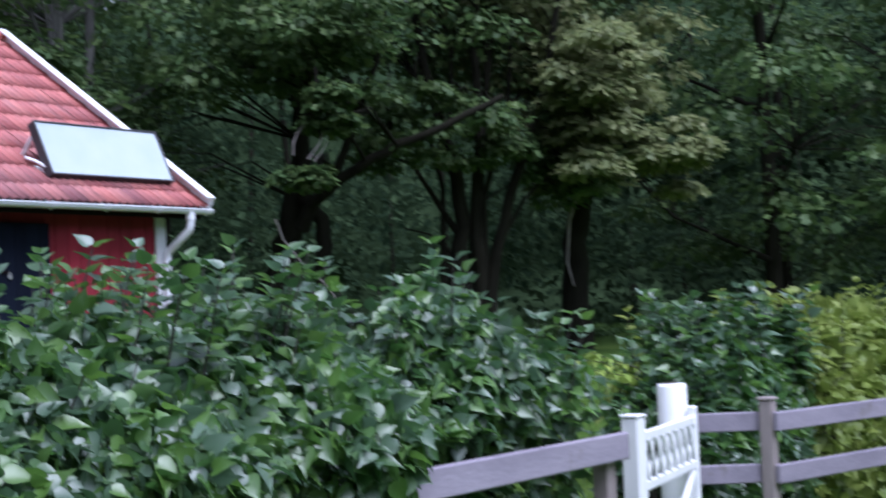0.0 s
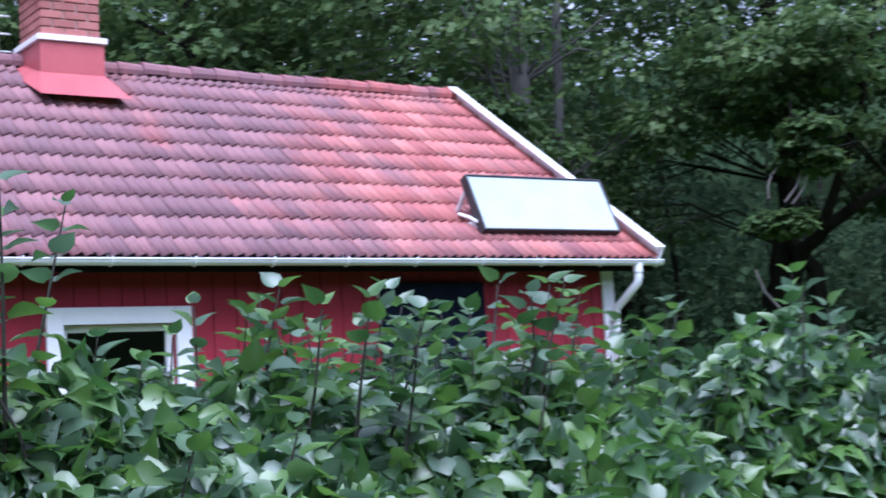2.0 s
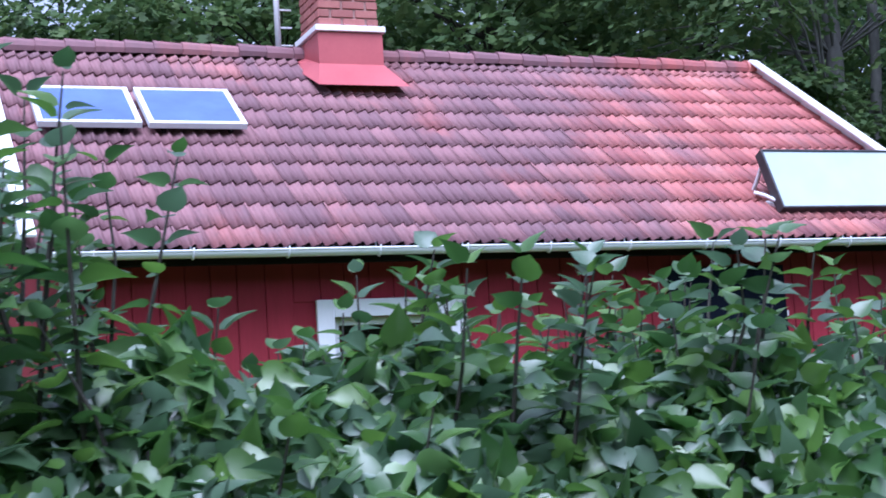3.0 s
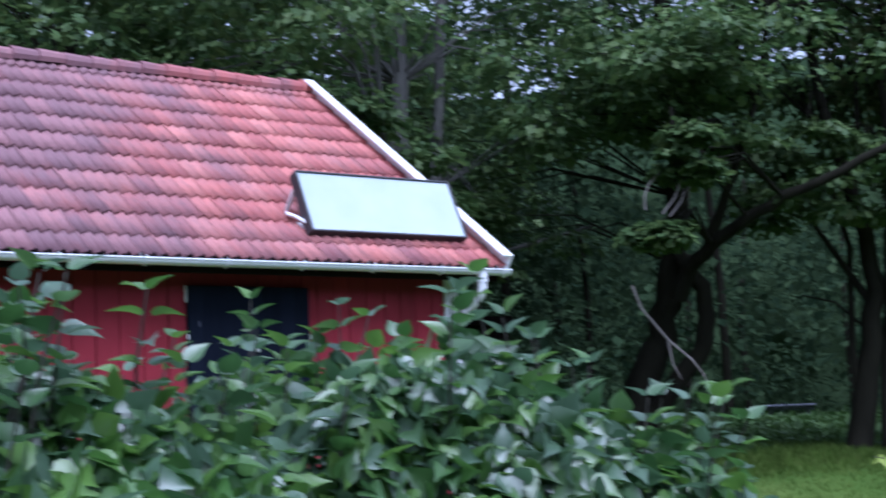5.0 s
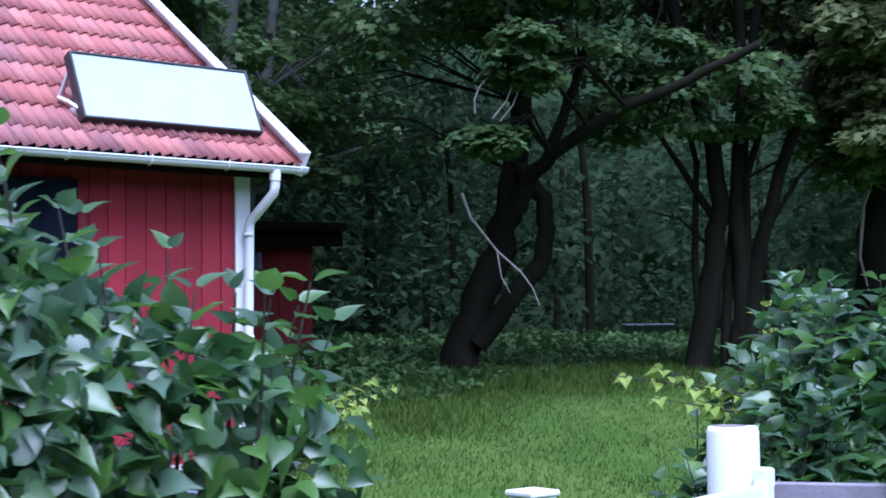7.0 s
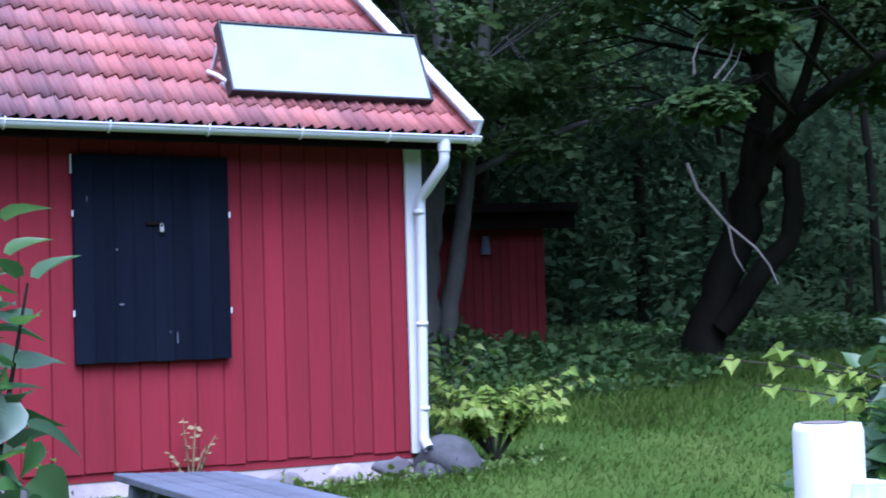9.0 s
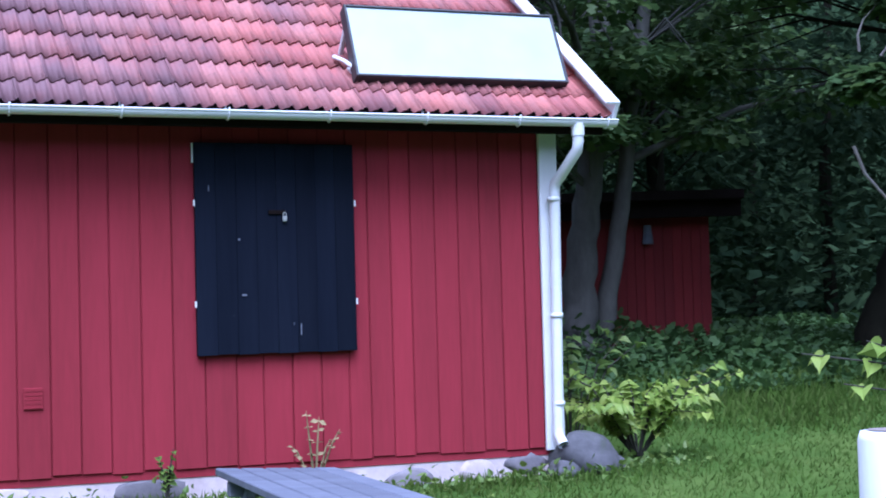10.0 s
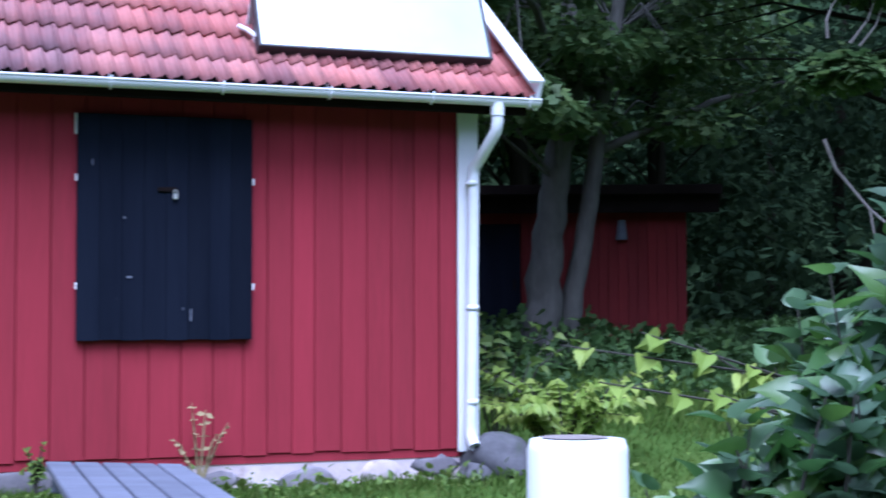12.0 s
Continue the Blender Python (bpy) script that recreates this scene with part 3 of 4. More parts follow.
    for k in range(9):
        part("step_peg", tube([(-4.42, 2.78, 4.87 + k * 0.16), (-4.31, 2.78, 4.87 + k * 0.16)], 0.008, 6), METAL_WHITE, mast)



make_chimney()


# ---- gate, fence and table ----
GP = (-2.255, -6.393)


def make_gatepost():
    p = thing("gatepost", "thick round white painted gatepost with a worn flat top", "post", (GP[0], GP[1], 0))
    bm = tube([(*GP, ground_z(*GP) - 0.1), (*GP, 0.5), (*GP, 1.14), (*GP, 1.158)], [0.088, 0.087, 0.086, 0.08], 28)
    part("shaft", bm, POST_WHITE, p, "", True)
    bm = bmesh.new()
    bmesh.ops.create_circle(bm, cap_ends=True, radius=0.058, segments=20, matrix=Matrix.Translation((GP[0], GP[1] + 0.012, 1.1605)))
    for v in bm.verts:
        v.co.x += 0.01 * noise.noise(v.co * 20)
        v.co.y += 0.02 * noise.noise(v.co * 13)
    part("worn_top", bm, POSTW, p, "bare weathered end grain")
    return p


make_gatepost()


def make_gate():
    a, b = Vector((-3.5, -6.79, 0)), Vector((-2.255, -6.515, 0))
    d = (b - a).normalized()
    g = thing("gate", "white painted wooden gate with a lattice of crosses", "gate", (b.x, b.y, 0))
    up = Vector((0, 0, 1))

    def at(s, z):
        return a + (b - a) * s + up * z
    part("stile", beam(at(1, 0.12), at(1, 1.03), 0.05, 0.06, 0.006, d), POST_WHITE, g)
    part("stile", beam(at(0, 0.12), at(0, 0.98), 0.05, 0.06, 0.006, d), POST_WHITE, g)
    for z in (0.95, 0.70, 0.42, 0.16):
        part("rail", beam(at(0.0, z), at(1.0, z), 0.035, 0.05, 0.005), POST_WHITE, g)
    n = 9
    for k in range(n):
        s0, s1 = (k + 0.05) / n, (k + 0.95) / n
        part("lattice_slat", beam(at(s0, 0.72), at(s1, 0.93), 0.012, 0.028, 0.003), POST_WHITE, g)
        part("lattice_slat", beam(at(s1, 0.72) + Vector((0, -0.014, 0)), at(s0, 0.93) + Vector((0, -0.014, 0)), 0.012, 0.028, 0.003), POST_WHITE, g)
    part("brace", beam(at(0.97, 0.66), at(0.45, 0.2), 0.03, 0.05, 0.005), POST_WHITE, g)
    part("hanging_post", merge([box((-3.66, -6.91, -0.1), (-3.57, -6.82, 1.075), 0.006), box((-3.665, -6.915, 1.075), (-3.565, -6.815, 1.09), 0.004)]), POST_WHITE, g, "white square hanging post")
    part("latch_block", box((GP[0] + 0.03, GP[1] - 0.1, 0.96), (GP[0] + 0.09, GP[1] - 0.082, 1.02), 0.003), POST_WHITE, g, "white latch block")


make_gate()


def post(x, y, top, r=0.05, mat=None):
    z0 = ground_z(x, y) - 0.1
    return merge([box((x - r, y - r, z0), (x + r, y + r, top), 0.008), box((x - r - 0.008, y - r - 0.008, top), (x + r + 0.008, y + r + 0.008, top + 0.02), 0.006)])


def make_fences():
    f = thing("fence", "weathered grey-violet plank fence in front of the hedge", "fence", group="fences beside the gate")
    for k in range(6):
        x = -4.36 - k * 1.7
        part("post", post(x + 0.06, -7.08, 1.02 if k == 0 else 1.0, 0.04), POSTW, f)
    for z in (1.0, 0.6):
        for k in range(5):
            x = -4.2 - k * 1.7
            part("rail", box((x - 1.69, -7.16, z - 0.06), (x, -7.123, z + 0.06), 0.006), RAIL, f)
    e = thing("fence", "weathered grey-violet plank fence beside the white gatepost", "fence", group="fences beside the gate")
    c = (-1.96, -6.85)
    part("post", post(*c, 1.04, 0.04), POSTW, e)
    for z in (0.92, 0.62):
        part("rail", beam((GP[0] + 0.075, GP[1] - 0.05, z), (c[0] + 0.012, c[1] + 0.045, z), 0.035, 0.11), RAIL, e)
    d = Vector((1, -0.22, 0)).normalized()
    for k in range(4):
        a = Vector((c[0] - 0.04, c[1] - 0.062, 0)) + d * (0.0 + k * 1.6)
        b = a + d * 1.59
        for z in (0.92, 0.62):
            part("rail", beam(a + Vector((0, 0, z)), b + Vector((0, 0, z)), 0.035, 0.11), RAIL, e)
        q = a + d * 1.55 + Vector((0, 0.07, 0))
        part("post", post(q.x, q.y, 1.05, 0.045), POSTW, e)


make_fences()


def make_table(name, label, origin, turn, tilt, top, length, width, boards):
    t = thing(name, label, "table", origin)
    m = Matrix.Translation(origin) @ Matrix.Rotation(radians(turn), 4, 'Z') @ Matrix.Rotation(radians(tilt), 4, 'Y')
    w = width / boards
    for k in range(boards):
        part("tabletop_board", box((-width / 2 + k * w + 0.006, -length / 2 - 0.01 * (k % 2), top - 0.035), (-width / 2 + (k + 1) * w - 0.005, length / 2, top), 0.005, m), WOOD, t)
    for y in (-length / 2 + 0.25, length / 2 - 0.25):
        part("crossbar", box((-width / 2 + 0.02, y - 0.03, top - 0.11), (width / 2 - 0.02, y + 0.03, top - 0.04), 0.005, m), WOOD, t)
        for s in (-1, 1):
            a, b = m @ Vector((s * width * 0.3, y - 0.05, top - 0.05)), m @ Vector((s * width * 0.62, y - 0.05, 0.0))
            part("leg", beam(a, b, 0.045, 0.09, 0.005, m.to_3x3() @ Vector((0, 1, 0))), WOOD, t)


make_table("garden_table", "weathered blue-grey plank table in front of the cottage", (-2.5, -2.8, 0.02), -2, 2.8, 0.72, 1.75, 0.6, 5)
make_table("garden_table", "distant grey wooden table at the woods' edge", (15.8, 10.3, ground_z(15.8, 10.3)), -42, 0, 0.5, 0.7, 0.95, 5)


# ---- the shed ----
def make_shed():
    s = thing("shed", "old dark red board shed with a black door under trees", "shed")
    cx, cy, zb = 4.5, 5.5, 1.03
    u = Vector((-0.93, 0.36, 0))             # along the front, away from the near corner
    v = Vector((0.36, 0.93, 0))
    m = Matrix(((u.x, v.x, 0, cx), (u.y, v.y, 0, cy), (0, 0, 1, zb), (0, 0, 0, 1))) @ Matrix.Scale(0.69, 4)
    fw = part("front_wall", box((0, 0.03, -0.6), (4.2, 0.15, 2.25), 0, m), RED_OLD, s)
    x = 0.0
    while x < 4.2:
        part("plank", box((x + 0.004, 0.0, -0.5), (x + 0.146, 0.03, 2.25), 0.004, m), RED_OLD, fw)
        x += 0.15
    part("side_wall", box((0.0, 0.151, -0.6), (0.12, 2.6, 2.25), 0, m), RED_OLD, s)
    part("side_wall", box((4.08, 0.151, -0.6), (4.2, 2.6, 2.25), 0, m), RED_OLD, s)
    part("back_wall", box((0.121, 2.48, -0.6), (4.079, 2.6, 2.25), 0, m), RED_OLD, s)
    part("roof", merge([beam(m @ Vector((-0.45, 1.3, 2.42)), m @ Vector((4.5, 1.3, 2.42)), 2.75, 0.1), beam(m @ Vector((-0.45, -0.38, 2.28)), m @ Vector((4.5, -0.38, 2.28)), 0.035, 0.26)]), DARK, s, "black felt roof with a deep eave")
    d = part("door", box((2.55, -0.05, 0.0), (3.35, -0.002, 1.95), 0.006, m), BLACK, s, "black board door")
    part("handle", box((2.63, -0.08, 0.95), (2.66, -0.051, 1.1), 0.004, m), DARK, d)
    part("lantern", tube([m @ Vector((1.0, -0.1, 1.7)), m @ Vector((1.0, -0.1, 2.0))], [0.06, 0.04], 10), WOOD, s, "small grey hanging lamp")


make_shed()


# ---- hedges and bushes ----
def unit(rng, n):
    v = rng.normal(size=(n, 3))
    return v / np.linalg.norm(v, axis=1)[:, None]


def hedge(name, label, x0, x1, y0, y1, top, n_leaf, n_shoot, seed, mat, size=0.085, base=0.12, shear=0.0, spill=0.0):
    """A leafy hedge: a body of leaves thinning out upwards, and upright shoots with paired leaves."""
    rng = np.random.default_rng(seed)
    h = thing(name, label, "hedge", ((x0 + x1) / 2, (y0 + y1) / 2, 0))
    rows = []
    x = rng.uniform(x0, x1, n_leaf)
    tops = np.array([min(top(a) - 0.16, 1.69 - 0.13 * max(0, 1 - abs(a + 5.6) / 0.5) + 0.1 * min(1, max(0, (a + 5.3) / 0.3))) + 0.2 * noise.noise(Vector((a * 1.6, seed, 0))) for a in x])
    zz = base + (tops - base) * rng.beta(1.35, 0.95, n_leaf)
    f = (zz - base) / (tops - base)
    half = (y1 - y0) / 2 * np.sqrt(np.clip(1.12 - f ** 4, 0.1, 1))
    side = np.sign(rng.uniform(-1, 0.45, n_leaf))
    lump = np.array([0.13 * noise.noise(Vector((a * 2.3, b * 2.3, seed + 5))) for a, b in zip(x, zz)])
    y = (y0 + y1) / 2 + side * (half + lump) * (1 - rng.beta(1, 5, n_leaf))
    end = np.clip((x1 - x) / 0.5, 0, 1)
    y = y0 - 0.02 + (y - y0 + 0.02) * (0.3 + 0.7 * end)
    y = y - spill * np.clip((zz - 1.0) / 0.2, 0, 1) * (side < 0)
    if spill:
        y = y - 0.27 * np.clip((-5.75 - x) / 0.3, 0, 1) * (side < 0) * np.clip((zz - 0.6) / 0.2, 0, 1) * np.clip((1.5 - zz) / 0.3, 0, 1)
    x = x + shear * np.clip(y - y0 - 0.45, 0, 9)
    p = np.stack([x, y, zz], 1)
    r = unit(rng, n_leaf)
    out = np.stack([np.zeros(n_leaf), side, 0 * f], 1)
    d = 0.45 * out + 1.0 * r + np.array([0, 0, -0.4])
    nr = 0.45 * out + 0.85 * unit(rng, n_leaf) + np.array([0, 0, 1.0]) * (0.45 + 0.35 * f[:, None] ** 2)
    full = rng.uniform(0, 1, n_leaf) < 0.18 + 0.82 * np.clip((x1 - x) / 0.75, 0, 1) ** 1.3 if spill else np.full(n_leaf, True)
    rows.append(np.concatenate([p, d, nr, rng.uniform(0.6, 1.15, (n_leaf, 1)) * size], 1)[full])
    stems = []
    for k in range(n_shoot):
        sx = rng.uniform(x0 + 0.05, x1 - 0.03)
        sy = y0 + (y1 - y0) * rng.uniform(0.03, 0.93) * (0.15 + 0.85 * min(1, (x1 - sx) / 0.5))
        t = top(sx)
        sx += shear * max(0, sy - y0 - 0.45)
        z1 = t + min(0.08 if sx < -5.9 else 0.04, rng.normal(-0.07, 0.1)) * (1.0 if sx > -7.4 else 1.25)
        z0 = max(base, z1 - rng.uniform(0.5, 0.8))
        lean = rng.normal(0, 0.07, 2) - np.array([0, spill * max(0, 1 - (sy - y0) / 0.8)])
        bend = rng.normal(0, 0.03, 2)
        pts = [Vector((sx + lean[0] * s + bend[0] * math.sin(3 * s), sy + lean[1] * s + bend[1] * math.sin(3 * s), z0 + (z1 - z0) * s)) for s in (0, 0.35, 0.7, 1)]
        stems.append(tube(pts, [0.007, 0.006, 0.004, 0.002], 5, False))
        m = int(rng.integers(7, 11))
        for j in range(m):
            s = 0.3 + 0.7 * j / (m - 1)
            q = pts[0].lerp(pts[3], s)
            a0 = j * 1.57 + rng.uniform(-0.4, 0.4)
            for a in (a0, a0 + math.pi):
                dd = np.array([math.cos(a), math.sin(a), rng.uniform(-0.5, 0.35) + 0.8 * s ** 4])
                nn = np.array([-math.cos(a) * 0.5, -math.sin(a) * 0.5, 1.0]) + 0.35 * rng.normal(size=3)
                sz = size * rng.uniform(0.75, 1.2) * (1.1 - 0.4 * s ** 3)
                rows.append(np.array([[*(np.array(q) + 0.012 * dd), *dd, *nn, sz]]))
    st = []
    for k in range(int((x1 - x0) * 14)):
        sx, sy = rng.uniform(x0, x1), rng.uniform(y0 + 0.35, y1 - 0.3)
        if spill and sx > x1 - 0.5:
            continue
        tz, sx = top(sx), sx + shear * max(0, sy - y0 - 0.45)
        g = ground_z(sx, sy)
        st.append(tube([(sx, sy, g - 0.05), (sx + rng.normal(0, 0.08), sy + rng.normal(0, 0.08), 0.8), (sx + rng.normal(0, 0.1), sy + rng.normal(0, 0.1), tz - 0.55)], [0.016, 0.012, 0.005], 5, False))
    part("brushwood", merge(stems + st), STEM, h, "thin brown upright stems")
    part("foliage", leaves("foliage", np.concatenate(rows), mat), mat, h, "heart-shaped glossy green leaves", True)
    return h


def left_top(x):
    if x > -5.05:
        return 1.93 - (x + 5.05) * 0.58
    if x > -7.3:
        return 1.84 - 0.2 * min(1, max(0, 1.4 - abs(x + 7.18) / 0.16)) - 0.2 * max(0, 1 - abs(x + 5.58) / 0.35)
    return 1.55 + min(0.62, (-7.3 - x) * 2.2)


def right_top(x):
    return 1.0 + min(0.66, max(0, (x + 2.02) * 0.9))


hedge("lilac_hedge", "tall dense lilac hedge with heart-shaped green leaves behind the fence", -10.2, -4.33, -7.0, -5.5, left_top, 29000, 300, 11, LILAC, 0.078, spill=0.2)
hedge("lilac_hedge", "green lilac hedge beside the white gatepost", -2.02, -0.55, -6.5, -5.4, right_top, 7500, 85, 23, LILAC, 0.1, shear=1.05)
hedge("lilac_hedge", "yellow-green leafy bushes behind the plank fence", -0.55, 8.0, -6.75, -4.9, lambda x: 1.6 + 0.1 * math.sin(x * 2), 13000, 90, 31, BUSH, 0.1)


def sprig(rng, pts, mat_rows, size, n, droop=-0.55):
    """Leaves in pairs along a twig."""
    for j in range(n):
        s = (j + 0.6) / n * (len(pts) - 1)
        i = min(int(s), len(pts) - 2)
        a, b = Vector(pts[i]), Vector(pts[i + 1])
        q = a.lerp(b, s - i)
        t = (b - a).normalized()
        side = t.cross(Vector((0, 0, 1)))
        side = side.normalized() if side.length > 0.1 else Vector((1, 0, 0))
        for sg in (-1, 1):
            d = t * 0.5 + side * sg * 0.9 + Vector((0, 0, droop + rng.normal() * 0.2))
            nn = Vector((-0.1, -0.6, 0.9)) + Vector(rng.normal(size=3)) * 0.35
            mat_rows.append([*q, *d, *nn, size * rng.uniform(0.7, 1.15)])


def shrub(name, label, category, root, twigs, mat, size, per, seed, shape=HEART, shape_f=HEART_F, wood=None):
    rng = np.random.default_rng(seed)
    b = thing(name, label, category, root)
    rows, st = [], []
    for tip, bend in twigs:
        mid = (Vector(root) + Vector(tip)) / 2 + Vector(bend)
        pts = [Vector(root), mid, Vector(tip)]
        st.append(tube(pts, [0.008, 0.006, 0.002], 5, False))
        sprig(rng, [pts[0].lerp(mid, 0.5), mid, pts[2]], rows, size, per)
    part("brushwood", merge(st), wood or STEM, b)
    part("foliage", leaves("foliage", rows, mat, shape, shape_f), mat, b)
    return b


shrub("young_shrub", "yellow-green leafy twigs reaching out beside the gatepost", "shrub", (-1.05, -5.85, ground_z(-1.05, -5.85)),
      [((-1.88, -5.5, 1.30), (0.2, 0, 0.55)), ((-1.86, -5.66, 1.22), (0.2, 0, 0.5)), ((-1.7, -5.55, 1.33), (0.15, 0, 0.5)), ((-1.62, -5.7, 1.2), (0.15, 0, 0.45)), ((-1.5, -5.45, 1.3), (0.1, 0, 0.4)), ((-1.4, -5.6, 1.24), (0.1, 0, 0.35))], YELLOW, 0.066, 9, 5)
rg = random.Random(12)
shrub("corner_shrub", "bright yellow-green broad-leaved shrub beside the house corner", "shrub", (0.75, 0.35, 0.42),
      [((0.72 + rg.uniform(-0.6, 0.75), 0.3 + rg.uniform(-0.45, 0.5), rg.uniform(0.68, 1.1)), (0, 0, 0.18)) for k in range(30)], YELLOW, 0.08, 9, 6)
shrub("corner_shrub", "green leafy shrub sprig behind the downpipe", "shrub", (0.5, 0.9, 0.42),
      [((0.35 + rg.uniform(-0.3, 0.75), 0.8 + rg.uniform(-0.2, 0.3), rg.uniform(1.25, 1.5)), (0, 0, 0.2)) for k in range(8)], LIMELEAF, 0.09, 5, 7)
shrub("dry_weed", "dry straw-coloured weed against the red wall", "weed", (-1.72, -0.14, 0.42),
      [((-1.72 + dx, -0.15, z), (dx * 0.2, 0, 0.1)) for dx, z in ((-0.16, 0.7), (-0.05, 0.9), (0.03, 0.86), (0.1, 0.72), (0.16, 0.78))], STRAW, 0.05, 4, 9, DIAMOND, DIAMOND_F, STRAW)
shrub("small_weed", "small green weed at the foot of the wall", "weed", (-2.62, -0.16, 0.4),
      [((-2.62 + dx, -0.16, z), (0, 0, 0.05)) for dx, z in ((-0.05, 0.68), (0.04, 0.72), (0.0, 0.6))], LIMELEAF, 0.05, 5, 10)


def make_stones():
    for k, (x, y, r) in enumerate(((0.17, -0.02, 0.2), (-0.06, -0.13, 0.09), (0.33, -0.06, 0.09))):
        bm = bmesh.new()
        bmesh.ops.create_icosphere(bm, subdivisions=3, radius=1)
        for v in bm.verts:
            f = 1 + 0.3 * noise.noise(v.co * 1.2 + Vector((k * 9, 0, 0))) + 0.06 * noise.noise(v.co * 5)
            v.co = Vector((x + v.co.x * r * 1.25 * f, y + v.co.y * r * f, ground_z(x, y) + r * 0.4 + v.co.z * r * (0.95 if r > 0.15 else 0.8) * f))
        tagged(part("field_stone", bm, BOULDER, None, "", True), "grey-violet rounded field stone at the house corner", "stone", "stones at the corner")


make_stones()


# ---- grass and undergrowth ----
def make_grass():
    rng = np.random.default_rng(2)
    n = 130000
    x, y = rng.uniform(-3.2, 8.5, n), rng.uniform(-5.8, 4.5, n)
    keep = ((y < -0.1) | (x > 0.2)) & (rng.uniform(0, 1, n) < 1.1 - 0.06 * (y + 5.8))
    x, y = x[keep], y[keep]
    z = np.array([ground_z(a, b) for a, b in zip(x, y)]) - 0.004
    p = np.stack([x, y, z], 1)
    d = unit(rng, len(x)) * 0.9 + np.array([0, 0, 0.85])
    tuft = np.array([noise.noise(Vector((a * 0.9, b * 0.9, 8))) for a, b in zip(x, y)])
    rough = np.clip((y - 0.8 - 0.5 * np.sin(x * 1.7)) / 1.6, 0, 1) + 0.25 * ((y > -0.5) & (x < 0.6))
    size = rng.uniform(0.03, 0.06, len(x)) * (1 + 0.7 * np.clip(tuft, 0, 1) + 2.0 * np.clip(rough, 0, 1))
    rows = np.concatenate([p, d, unit(rng, len(x)) * 0.5 + np.array([0, -0.3, 0.9]), size[:, None]], 1)
    ob = part("grass", leaves("grass", rows, BLADE, ((-0.11, 0, 0), (0.11, 0, 0), (0.02, 1, 0.25)), ((0, 1, 2),)), BLADE)
    tagged(ob, "short green lawn grass with longer tufts along the wall", "grass", kind="stuff")
    # tufts and weeds along the foundation and lawn edge
    n = 1600
    x = np.concatenate([rng.uniform(-6.5, 0.2, 1100), 0.1 + rng.exponential(0.3, 500)])
    y = np.concatenate([-0.12 - rng.exponential(0.13, 1100), rng.normal(0.05, 0.15, 500)])
    z = np.array([ground_z(a, b) for a, b in zip(x, y)]) + rng.exponential(0.028, n)
    rows = np.concatenate([np.stack([x, y, z], 1), unit(rng, n) + np.array([0, -0.2, 0.3]), unit(rng, n) * 0.5 + np.array([0, 0, 1]), rng.uniform(0.025, 0.06, (n, 1))], 1)
    tagged(part("weeds", leaves("weeds", rows, LIMELEAF), LIMELEAF), "low green weeds along the stone foundation", "weeds", kind="stuff")
    # undergrowth under the trees
    n = 60000
    x = 0.5 + 22 * rng.beta(1.0, 1.7, n)
    y = 2.0 + 20 * rng.beta(1.0, 2.0, n)
    front = 2.5 + 0.35 * np.sin(x * 1.3) + np.where(x > 3, 0.12 * (x - 3), 0)
    keep = y > np.where(x > 5.6, 0.2 * x + 1.6, front)
    x, y = x[keep], y[keep]
    hgt = np.array([(0.4 if a < 5.4 else 0.26) + 0.3 * noise.noise(Vector((a * 0.55, b * 0.55, 3))) for a, b in zip(x, y)])
    hgt *= np.clip((y - np.where(x > 5.6, 0.2 * x + 1.6, front[keep])) / 2.5, 0.25, 1)
    z = np.array([ground_z(a, b) for a, b in zip(x, y)]) + np.clip(hgt, 0.06, 1.2) * rng.beta(2, 1.2, len(x))
    rows = np.concatenate([np.stack([x, y, z], 1), unit(rng, len(x)) + np.array([0, -0.3, 0]), unit(rng, len(x)) * 0.6 + np.array([0, 0, 1]), rng.uniform(0.05, 0.12, (len(x), 1))], 1)
    tagged(part("undergrowth", leaves("undergrowth", rows, UNDER, MAPLE, MAPLE_F), UNDER), "dense dark green undergrowth at the woods' edge", "undergrowth", kind="stuff")


make_grass()


# ---- trees ----
def spray(rng, c, r, n, size, flat=0.32):
    """Leaves of one layered spray round c."""
    q = unit(rng, n) * (rng.uniform(0, 1, (n, 1)) ** 0.45) * np.array([r, r, r * flat])
    d = q / (np.linalg.norm(q, axis=1)[:, None] + 1e-6) * np.array([1, 1, 0.3]) + 0.6 * unit(rng, n) + np.array([0, 0, -0.45])
    nr = 0.45 * unit(rng, n) + np.array([0, 0, 1.0])
    q[:, 2] -= 0.25 * (q[:, 0] ** 2 + q[:, 1] ** 2) / max(r, 0.1)
    return np.concatenate([np.array(c) + q, d, nr, rng.uniform(0.6, 1.2, (n, 1)) * size], 1)


